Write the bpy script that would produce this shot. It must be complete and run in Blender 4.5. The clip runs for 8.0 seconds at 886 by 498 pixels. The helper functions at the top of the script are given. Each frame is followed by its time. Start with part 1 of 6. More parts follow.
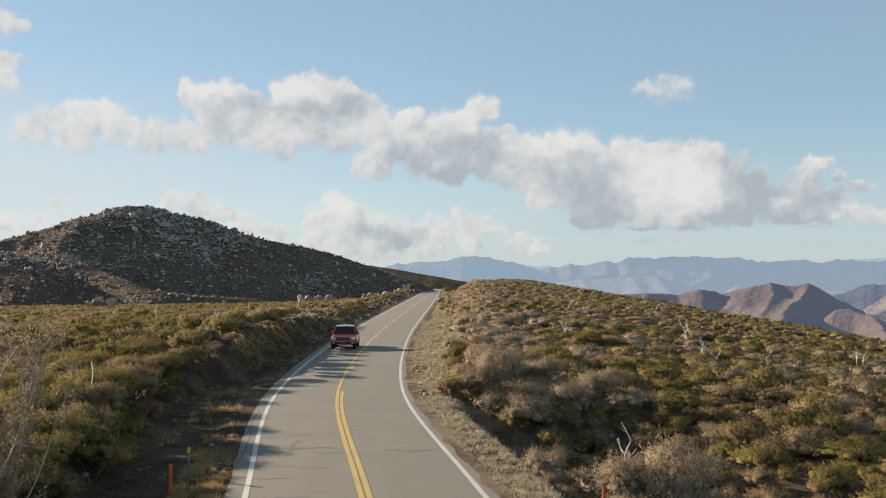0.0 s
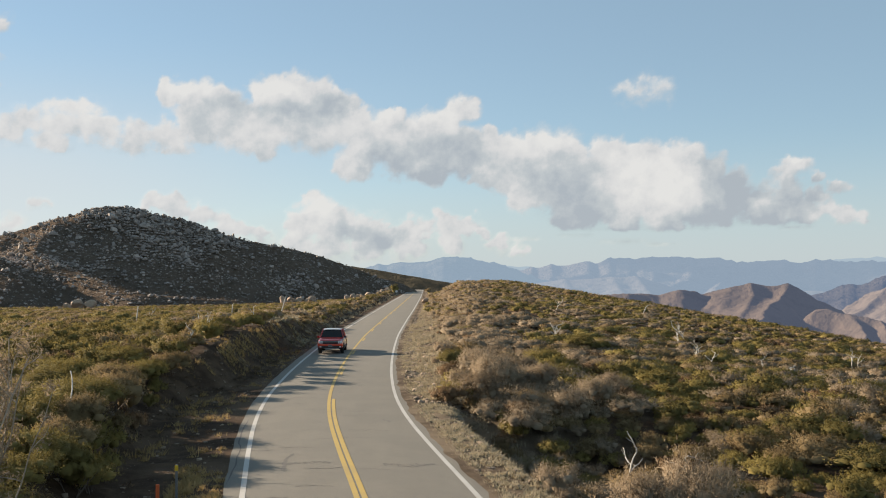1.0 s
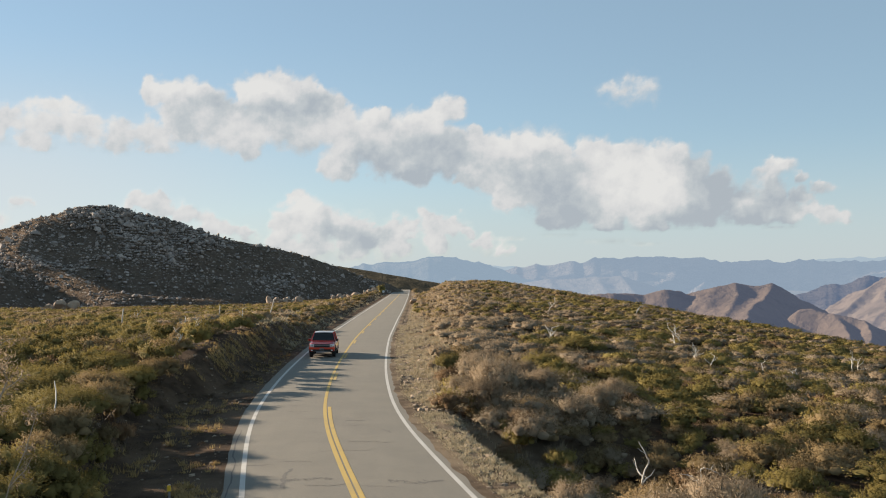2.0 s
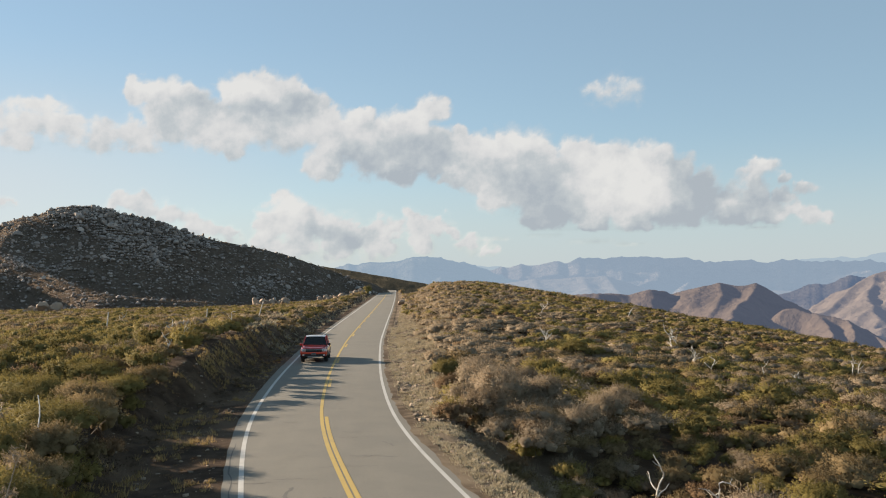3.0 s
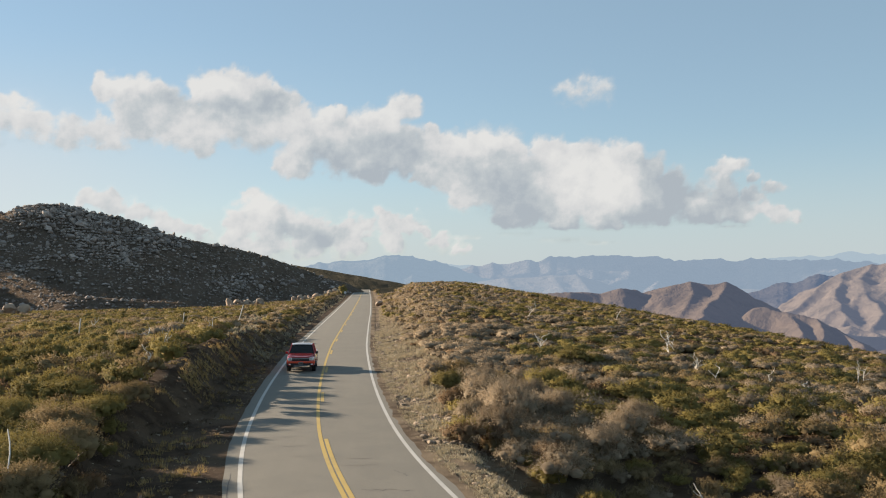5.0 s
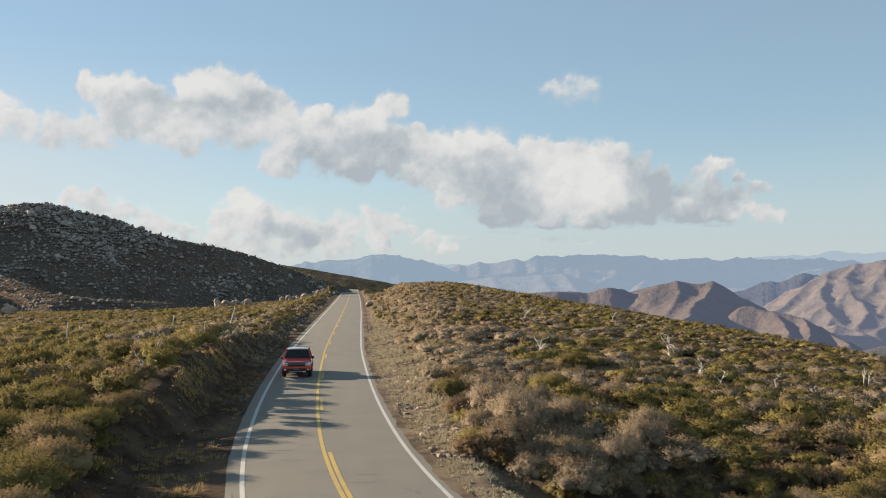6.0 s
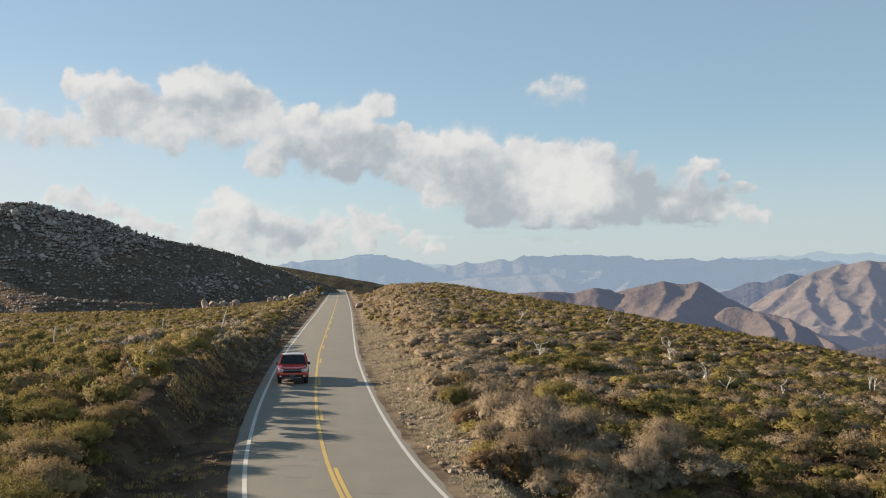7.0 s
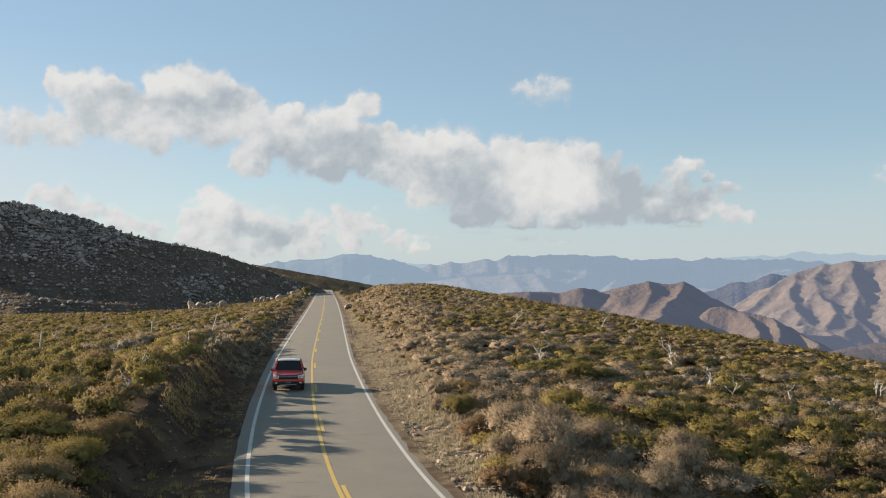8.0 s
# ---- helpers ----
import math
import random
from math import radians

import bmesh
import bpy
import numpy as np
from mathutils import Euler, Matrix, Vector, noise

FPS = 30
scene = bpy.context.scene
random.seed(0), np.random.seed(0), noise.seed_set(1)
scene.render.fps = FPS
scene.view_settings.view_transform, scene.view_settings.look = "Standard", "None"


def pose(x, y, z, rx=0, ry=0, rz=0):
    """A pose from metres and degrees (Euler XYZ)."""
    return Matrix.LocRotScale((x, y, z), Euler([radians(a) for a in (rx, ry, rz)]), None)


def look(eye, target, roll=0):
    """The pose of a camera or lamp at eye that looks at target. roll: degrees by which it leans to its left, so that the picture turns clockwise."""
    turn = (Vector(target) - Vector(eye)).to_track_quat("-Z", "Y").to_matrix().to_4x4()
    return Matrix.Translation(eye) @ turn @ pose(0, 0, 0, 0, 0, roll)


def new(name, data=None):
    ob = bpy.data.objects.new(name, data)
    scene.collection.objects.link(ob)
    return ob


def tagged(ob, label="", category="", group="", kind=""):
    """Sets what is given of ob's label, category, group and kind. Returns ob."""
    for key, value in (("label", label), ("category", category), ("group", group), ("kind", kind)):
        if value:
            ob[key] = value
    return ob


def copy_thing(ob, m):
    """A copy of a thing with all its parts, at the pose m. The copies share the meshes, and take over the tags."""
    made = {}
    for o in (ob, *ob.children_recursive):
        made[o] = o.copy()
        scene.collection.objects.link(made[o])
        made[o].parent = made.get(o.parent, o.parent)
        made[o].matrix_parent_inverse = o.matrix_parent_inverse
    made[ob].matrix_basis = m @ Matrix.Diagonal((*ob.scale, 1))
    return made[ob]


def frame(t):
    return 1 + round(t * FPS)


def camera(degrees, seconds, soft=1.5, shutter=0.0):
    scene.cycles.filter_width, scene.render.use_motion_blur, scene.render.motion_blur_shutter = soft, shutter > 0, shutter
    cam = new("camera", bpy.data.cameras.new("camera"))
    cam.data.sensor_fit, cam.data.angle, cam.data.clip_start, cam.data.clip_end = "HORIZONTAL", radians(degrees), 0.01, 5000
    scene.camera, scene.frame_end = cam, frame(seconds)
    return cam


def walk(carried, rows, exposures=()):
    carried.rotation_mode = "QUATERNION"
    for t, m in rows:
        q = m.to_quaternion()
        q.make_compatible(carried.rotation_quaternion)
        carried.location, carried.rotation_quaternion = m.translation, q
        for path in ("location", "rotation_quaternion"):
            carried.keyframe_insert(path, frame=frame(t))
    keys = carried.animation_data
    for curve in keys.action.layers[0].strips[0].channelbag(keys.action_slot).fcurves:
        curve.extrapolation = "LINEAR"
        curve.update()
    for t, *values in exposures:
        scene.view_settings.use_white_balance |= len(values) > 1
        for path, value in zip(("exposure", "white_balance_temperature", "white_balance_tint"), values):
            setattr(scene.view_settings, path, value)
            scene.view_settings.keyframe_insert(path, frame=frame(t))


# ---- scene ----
cam = camera(48.2, 8.0, soft=1.05)
EYE = 5.56      # the camera's height over the road at the start
# seconds, the eye in metres, then degrees: yaw to the left, pitch up, roll
PATH = [
    (0.0, 0.000, 0.000, 5.561, 0.000, 1.515, -0.054),
    (0.5, -0.325, 0.875, 5.607, -0.620, 1.543, -0.051),
    (1.0, -0.650, 1.750, 5.664, -1.101, 1.542, -0.129),
    (1.5, -0.975, 2.625, 5.729, -1.536, 1.520, -0.105),
    (3.0, -1.958, 5.263, 5.970, -2.860, 1.525, -0.152),
    (3.5, -2.291, 6.147, 6.063, -3.297, 1.509, -0.142),
    (4.0, -2.626, 7.037, 6.161, -3.711, 1.483, -0.158),
    (4.5, -2.965, 7.930, 6.263, -4.128, 1.461, -0.129),
    (6.0, -4.010, 10.647, 6.585, -5.314, 1.385, -0.157),
    (6.5, -4.369, 11.567, 6.696, -5.702, 1.388, -0.086),
    (7.0, -4.734, 12.495, 6.806, -6.120, 1.379, -0.088),
    (7.5, -5.107, 13.433, 6.915, -6.516, 1.367, -0.097),
    (8.0, -5.487, 14.379, 7.023, -6.993, 1.360, -0.045),
]
EXPOSURE = 1.32
walk(cam, [(t, pose(x, y, z, 90 + pitch, 0, yaw) @ pose(0, 0, 0, 0, 0, roll)) for t, x, y, z, yaw, pitch, roll in PATH])
scene.view_settings.exposure = EXPOSURE

# ---- world, sun ----
SUN_AZ, SUN_EL = -59.0, 17.0      # degrees right of +y (minus: left), degrees up
world = bpy.data.worlds.new("sky")
scene.world = world
world.use_nodes = True
wn = world.node_tree
sky = wn.nodes.new("ShaderNodeTexSky")
sky.sky_type, sky.sun_disc = "NISHITA", False
sky.sun_elevation, sky.sun_rotation = radians(SUN_EL), radians(SUN_AZ)
sky.altitude, sky.air_density, sky.dust_density, sky.ozone_density = 1500, 1.0, 0.2, 1.0
haze = wn.nodes.new("ShaderNodeMix")      # thin high haze over the clear sky
haze.data_type = "RGBA"
haze.inputs[0].default_value = 0.5
haze.inputs[7].default_value = (2.32, 3.30, 3.90, 1)
wn.links.new(sky.outputs[0], haze.inputs[6])
wn.links.new(haze.outputs[2], wn.nodes["Background"].inputs[0])
wn.nodes["Background"].inputs[1].default_value = 0.0595
sun_dir = Vector((math.sin(radians(SUN_AZ)) * math.cos(radians(SUN_EL)), math.cos(radians(SUN_AZ)) * math.cos(radians(SUN_EL)), math.sin(radians(SUN_EL))))
sun = new("sun", bpy.data.lights.new("sun", "SUN"))
sun.data.energy, sun.data.angle, sun.data.color = 5.0, radians(0.6), (1.0, 0.825, 0.63)
sun.matrix_world = look(sun_dir * 300, (0, 0, 0))

# ---- materials ----
def material(name):
    m = bpy.data.materials.new(name)
    m.use_nodes = True
    return m, m.node_tree, m.node_tree.nodes["Principled BSDF"]


def node(tree, kind, **values):
    n = tree.nodes.new(kind)
    for key, value in values.items():
        n.inputs[key].default_value = value
    return n


def noise_tex(tree, vector, scale, detail=4.0, rough=0.6):
    n = node(tree, "ShaderNodeTexNoise", Scale=scale, Detail=detail, Roughness=rough)
    tree.links.new(vector, n.inputs["Vector"])
    return n.outputs["Fac"]


def ramp(tree, fac, stops):
    n = tree.nodes.new("ShaderNodeValToRGB")
    while len(n.color_ramp.elements) < len(stops):
        n.color_ramp.elements.new(0.5)
    for e, (p, c) in zip(n.color_ramp.elements, stops):
        e.position, e.color = p, (*c, 1)
    tree.links.new(fac, n.inputs[0])
    return n.outputs["Color"]


def mix(tree, fac, a, b, blend="MIX"):
    n = tree.nodes.new("ShaderNodeMix")
    n.data_type, n.blend_type = "RGBA", blend
    for socket, value in ((n.inputs[0], fac), (n.inputs[6], a), (n.inputs[7], b)):
        if isinstance(value, (float, int)):
            socket.default_value = value
        elif isinstance(value, tuple):
            socket.default_value = (*value, 1)
        else:
            tree.links.new(value, socket)
    return n.outputs[2]


def calc(tree, op, a, b=0.0, c=0.0):
    n = tree.nodes.new("ShaderNodeMath")
    n.operation = op
    for socket, value in zip(n.inputs, (a, b, c)):
        if isinstance(value, (float, int)):
            socket.default_value = value
        else:
            tree.links.new(value, socket)
    return n.outputs[0]


def spread(tree, value, lo, hi):
    n = tree.nodes.new("ShaderNodeMapRange")
    n.interpolation_type = "SMOOTHSTEP"
    tree.links.new(value, n.inputs[0])
    n.inputs[1].default_value, n.inputs[2].default_value = lo, hi
    return n.outputs[0]


def coords(tree):
    return tree.nodes.new("ShaderNodeTexCoord").outputs["Object"]


def stretched(tree, vector, sx, sy, sz):
    n = tree.nodes.new("ShaderNodeMapping")
    n.inputs["Scale"].default_value = (sx, sy, sz)
    tree.links.new(vector, n.inputs["Vector"])
    return n.outputs[0]


def bump(tree, shader, height, strength, distance):
    n = node(tree, "ShaderNodeBump", Strength=strength, Distance=distance)
    tree.links.new(height, n.inputs["Height"])
    tree.links.new(n.outputs[0], shader.inputs["Normal"])


def plain(name, colour, rough=0.6, metal=0.0, vary=0.12, scale=6.0, coat=0.0):
    """A painted, plastic or metal surface with faint mottling."""
    m, t, s = material(name)
    n = noise_tex(t, coords(t), scale, 5)
    c = mix(t, n, tuple(v * (1 - vary) for v in colour), tuple(min(1, v * (1 + vary)) for v in colour))
    t.links.new(c, s.inputs["Base Color"])
    s.inputs["Roughness"].default_value, s.inputs["Metallic"].default_value = rough, metal
    s.inputs["Coat Weight"].default_value = coat
    s.inputs["Coat Roughness"].default_value = 0.04
    return m


def foliage(name, colours, through_light=0.34, rough=0.8):
    """Leaves: each plant has its own tint, and each leaf a little of its own."""
    m, t, s = material(name)
    own = t.nodes.new("ShaderNodeObjectInfo").outputs["Random"]
    tint = t.nodes.new("ShaderNodeAttribute")
    tint.attribute_name = "tint"
    plant = calc(t, "FRACT", calc(t, "ADD", own, tint.outputs["Fac"]))
    leaf = t.nodes.new("ShaderNodeNewGeometry").outputs["Random Per Island"]
    n = noise_tex(t, coords(t), 1.7, 3)
    step = 1.0 / (len(colours) - 1)
    c = ramp(t, calc(t, "ADD", calc(t, "MULTIPLY", plant, 0.72), calc(t, "MULTIPLY", n, 0.28)), [(i * step, c) for i, c in enumerate(colours)])
    c = mix(t, leaf, mix(t, 1.0, c, (0.93, 0.93, 0.92), "MULTIPLY"), mix(t, 1.0, c, (1.08, 1.07, 1.05), "MULTIPLY"))
    t.links.new(c, s.inputs["Base Color"])
    s.inputs["Roughness"].default_value = rough
    s.inputs["Specular IOR Level"].default_value = 0.12
    thin = t.nodes.new("ShaderNodeBsdfTranslucent")
    t.links.new(c, thin.inputs[0])
    both = t.nodes.new("ShaderNodeMixShader")
    both.inputs[0].default_value = through_light
    t.links.new(s.outputs[0], both.inputs[1])
    t.links.new(thin.outputs[0], both.inputs[2])
    t.links.new(both.outputs[0], t.nodes["Material Output"].inputs[0])
    return m


def soil():
    m, t, s = material("soil")
    v = coords(t)
    big, mid, fine = noise_tex(t, v, 0.18, 4), noise_tex(t, v, 1.3, 6), noise_tex(t, v, 14, 6, 0.7)
    c = ramp(t, mid, [(0.3, (0.055, 0.038, 0.026)), (0.5, (0.10, 0.072, 0.048)), (0.72, (0.19, 0.143, 0.098))])
    c = mix(t, spread(t, big, 0.42, 0.62), c, mix(t, fine, (0.115, 0.085, 0.057), (0.27, 0.21, 0.145)))
    c = mix(t, spread(t, fine, 0.62, 0.72), c, (0.26, 0.22, 0.17))
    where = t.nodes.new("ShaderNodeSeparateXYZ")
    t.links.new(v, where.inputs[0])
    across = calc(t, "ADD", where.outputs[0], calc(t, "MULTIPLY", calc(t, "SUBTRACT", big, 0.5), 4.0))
    tan = calc(t, "MULTIPLY", spread(t, across, -6.5, -1.5), calc(t, "SUBTRACT", 1.0, spread(t, across, 3.5, 7.5)))      # tan grit on the verge, dark loam elsewhere that also paints shade under brush
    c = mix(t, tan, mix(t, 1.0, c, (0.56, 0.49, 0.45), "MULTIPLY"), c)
    t.links.new(c, s.inputs["Base Color"])
    s.inputs["Roughness"].default_value = 0.95
    s.inputs["Specular IOR Level"].default_value = 0.1
    bump(t, s, calc(t, "ADD", mid, fine), 0.8, 0.08)
    return m


def asphalt():
    m, t, s = material("asphalt")
    v = coords(t)
    lane = noise_tex(t, stretched(t, v, 1.1, 0.05, 1), 1.0, 4)
    blotch, grain = noise_tex(t, v, 0.45, 5), noise_tex(t, v, 55, 3, 0.8)
    c = mix(t, lane, (0.148, 0.134, 0.106), (0.208, 0.190, 0.152))
    c = mix(t, calc(t, "MULTIPLY", spread(t, blotch, 0.42, 0.60), 0.45), c, (0.138, 0.127, 0.104))
    c = mix(t, spread(t, noise_tex(t, v, 2.4, 8, 0.72), 0.58, 0.74), c, (0.132, 0.122, 0.102))
    c = mix(t, 0.4, c, mix(t, grain, (0.07, 0.066, 0.058), (0.29, 0.275, 0.245)))
    t.links.new(c, s.inputs["Base Color"])
    s.inputs["Roughness"].default_value = 0.85
    s.inputs["Specular IOR Level"].default_value = 0.3
    bump(t, s, calc(t, "ADD", grain, noise_tex(t, v, 6, 6, 0.7)), 0.5, 0.015)
    return m


def line_paint(name, colour, worn):
    m, t, s = material(name)
    v = coords(t)
    wear = spread(t, noise_tex(t, v, 9, 8, 0.75), worn, worn + 0.16)
    c = mix(t, wear, colour, (0.20, 0.19, 0.17))
    c = mix(t, spread(t, noise_tex(t, v, 0.8, 4), 0.4, 0.75), c, mix(t, 0.25, c, (0.16, 0.15, 0.13)))
    t.links.new(c, s.inputs["Base Color"])
    s.inputs["Roughness"].default_value = 0.7
    return m


def rock(name, light, dark):
    m, t, s = material(name)
    v = coords(t)
    own = t.nodes.new("ShaderNodeNewGeometry").outputs["Random Per Island"]
    c = mix(t, noise_tex(t, v, 0.9, 6, 0.7), dark, light)
    c = mix(t, own, mix(t, 1.0, c, (0.48, 0.47, 0.46), "MULTIPLY"), mix(t, 1.0, c, (1.2, 1.2, 1.2), "MULTIPLY"))
    t.links.new(c, s.inputs["Base Color"])
    s.inputs["Roughness"].default_value = 0.9
    bump(t, s, noise_tex(t, v, 3, 6), 0.8, 0.2)
    return m


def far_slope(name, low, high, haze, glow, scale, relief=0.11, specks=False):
    """A far mountainside; haze from kilometres of air is painted in as blue emission."""
    m, t, s = material(name)
    v = coords(t)
    c = mix(t, noise_tex(t, v, scale, 8, 0.65), low, high)
    c = mix(t, spread(t, noise_tex(t, v, scale * 5, 8, 0.75), 0.48, 0.66), c, mix(t, 1.0, c, (0.74, 0.75, 0.73), "MULTIPLY"))
    t.links.new(c, s.inputs["Base Color"])
    if specks:      # loose pale stones
        c = mix(t, spread(t, noise_tex(t, v, scale * 22, 3, 0.6), 0.59, 0.64), c, (0.30, 0.265, 0.23))
    c = mix(t, spread(t, noise_tex(t, v, scale * 14, 6, 0.7), 0.5, 0.7), c, mix(t, 1.0, c, (1.18, 1.16, 1.13), "MULTIPLY"))
    t.links.new(c, s.inputs["Base Color"])
    bump(t, s, calc(t, "ADD", noise_tex(t, v, scale * 3, 9, 0.68), calc(t, "MULTIPLY", noise_tex(t, v, scale * 12, 6, 0.7), 0.3)), 1.0, relief / scale)
    s.inputs["Roughness"].default_value = 1.0
    s.inputs["Specular IOR Level"].default_value = 0.0
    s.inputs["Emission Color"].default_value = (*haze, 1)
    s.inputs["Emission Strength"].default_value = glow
    return m


SOIL, ASPHALT = soil(), asphalt()
WHITE_LINE = line_paint("white_line_paint", (0.46, 0.445, 0.41), 0.58)
YELLOW_LINE = line_paint("yellow_line_paint", (0.42, 0.29, 0.07), 0.60)
TAR = plain("tar", (0.058, 0.053, 0.047), 0.75, vary=0.3)
SKID = plain("skid_stain", (0.108, 0.10, 0.087), 0.8, vary=0.25, scale=3)
GREEN = foliage("green_leaves", [(0.154, 0.125, 0.045), (0.200, 0.162, 0.056), (0.241, 0.193, 0.064), (0.275, 0.218, 0.079)])
OLIVE = foliage("olive_leaves", [(0.193, 0.141, 0.069), (0.238, 0.173, 0.089), (0.279, 0.206, 0.108), (0.311, 0.231, 0.126)])
GREY = foliage("dry_grey_twigs", [(0.237, 0.179, 0.121), (0.284, 0.221, 0.151), (0.332, 0.262, 0.181), (0.367, 0.291, 0.205)], 0.34)
RUST = foliage("rusty_twigs", [(0.14, 0.092, 0.052), (0.19, 0.124, 0.07), (0.235, 0.155, 0.088), (0.20, 0.14, 0.09)], 0.2)
STRAW = foliage("dry_grass_blades", [(0.27, 0.225, 0.145), (0.35, 0.297, 0.205), (0.42, 0.365, 0.265), (0.27, 0.24, 0.145)], 0.3)
GOLD = foliage("golden_grass_blades", [(0.30, 0.20, 0.085), (0.37, 0.26, 0.115), (0.43, 0.31, 0.145), (0.30, 0.225, 0.10)], 0.3)
BARK = plain("twig_bark", (0.12, 0.095, 0.075), 0.9, vary=0.4, scale=9)
DEADWOOD = plain("bleached_wood", (0.52, 0.49, 0.44), 0.85, vary=0.25, scale=12)
GRANITE = rock("granite", (0.53, 0.455, 0.40), (0.19, 0.16, 0.138))
TAN_ROCK = rock("tan_granite", (0.47, 0.36, 0.265), (0.22, 0.16, 0.115))
HILL_BRUSH = foliage("hill_brush_leaves", [(0.068, 0.051, 0.035), (0.095, 0.071, 0.048), (0.122, 0.092, 0.062), (0.15, 0.112, 0.075)], 0.15)

# ---- helpers for meshes ----
def part(name, bm, mat, parent=None, label="", smooth=False):
    me = bpy.data.meshes.new(name)
    bm.to_mesh(me)
    bm.free()
    for p in me.polygons:
        p.use_smooth = smooth
    me.materials.append(mat)
    ob = new(name, me)
    ob.parent = parent
    return tagged(ob, label)


def mesh_object(name, verts, faces, mat, parent=None, smooth=False, tint=None):
    """A mesh from numpy arrays: verts (n, 3), or (n, 6) with a normal each; faces (m, 3) or (m, 4)."""
    me = bpy.data.meshes.new(name)
    verts, faces = np.asarray(verts, np.float32), np.asarray(faces, np.int32)
    normals = verts[:, 3:] if verts.shape[1] == 6 else None
    verts, smooth = verts[:, :3], smooth or normals is not None
    k = faces.shape[1]
    me.vertices.add(len(verts))
    me.vertices.foreach_set("co", np.ascontiguousarray(verts).ravel())
    me.loops.add(faces.size)
    me.loops.foreach_set("vertex_index", faces.ravel())
    me.polygons.add(len(faces))
    me.polygons.foreach_set("loop_start", np.arange(0, faces.size, k, dtype=np.int32))
    me.polygons.foreach_set("use_smooth", np.full(len(faces), bool(smooth)))
    me.update(calc_edges=True)
    if normals is not None:
        me.attributes.new("custom_normal", "FLOAT_VECTOR", "POINT").data.foreach_set("vector", np.ascontiguousarray(normals).ravel())
    if tint is not None:
        me.attributes.new("tint", "FLOAT", "POINT").data.foreach_set("value", np.asarray(tint, np.float32))
    me.materials.append(mat)
    ob = new(name, me)
    ob.parent = parent
    return ob


def grid_faces(nu, nv):
    i = (np.arange(nu - 1)[:, None] * nv + np.arange(nv - 1)[None, :]).ravel()
    return np.stack([i, i + nv, i + nv + 1, i + 1], 1)


_lattice = np.random.RandomState(7).rand(256, 256)


def vnoise(x, y):
    xi, yi = np.floor(x).astype(int), np.floor(y).astype(int)
    fx, fy = x - xi, y - yi
    fx, fy = fx * fx * (3 - 2 * fx), fy * fy * (3 - 2 * fy)
    a, b = _lattice[xi % 256, yi % 256], _lattice[(xi + 1) % 256, yi % 256]
    c, d = _lattice[xi % 256, (yi + 1) % 256], _lattice[(xi + 1) % 256, (yi + 1) % 256]
    return (a * (1 - fx) + b * fx) * (1 - fy) + (c * (1 - fx) + d * fx) * fy


def fbm(x, y, octaves=4, ridged=False, gain=0.5):
    total, amp, norm = 0.0, 1.0, 0.0
    for k in range(octaves):
        n = vnoise(x * 2 ** k + 17.3 * k, y * 2 ** k + 5.1 * k)
        total, norm = total + amp * ((1 - np.abs(2 * n - 1)) if ridged else n), norm + amp
        amp *= gain
    return total / norm


def step(a, b, v):
    s = np.clip((v - a) / (b - a), 0, 1)
    return s * s * (3 - 2 * s)


# ---- the lie of the land ----
ROAD_Y = np.array([-4000, -60, -20, 0, 12, 25.6, 28.3, 31.9, 35.7, 43.3, 47.4, 55.5, 65.5, 80, 96, 110, 136, 165, 200, 274, 400, 4000.0])
ROAD_X = np.array([900, 9, 3.8, 1.3, -0.2, -2.0, -2.45, -3.0, -3.6, -4.6, -4.95, -5.4, -5.75, -6.0, -6.12, -6.0, -5.75, -5.4, -5.1, -4.6, -4.2, -4.2])
_ys = np.arange(-80, 520, 0.5)
_xs = np.interp(_ys, ROAD_Y, ROAD_X)
_xs = np.convolve(np.pad(_xs, 12, mode="edge"), np.ones(25) / 25, "valid")
PAVED = 3.5      # half the paved width
LINE = 2.98      # from the middle to an edge line


def road_x(y):
    return np.where((y > -78) & (y < 515), np.interp(y, _ys, _xs), np.interp(y, ROAD_Y, ROAD_X))


def road_z(y):
    """The road sinks a little on its way to a crest, then falls away."""
    return -0.9 * step(150, 450, y) - 0.0011 * np.maximum(0, y - 455) ** 1.6


def brow(x, y):
    """Height of the plants' tops on the slope to the east of the road."""
    yp = 201.3 + 1.685 * np.clip(x, -10, 70) - 5.054 * np.clip(x - 20, 0, 60)
    over = np.maximum(0, y - (yp - 40))
    fall = np.where(over < 172, 0.000422 * over ** 2, 0.000422 * 172 ** 2 + 0.145 * (over - 172))
    return -0.85 + 0.03376 * np.maximum(y, -40) - fall - 0.0917 * np.maximum(x, -10)


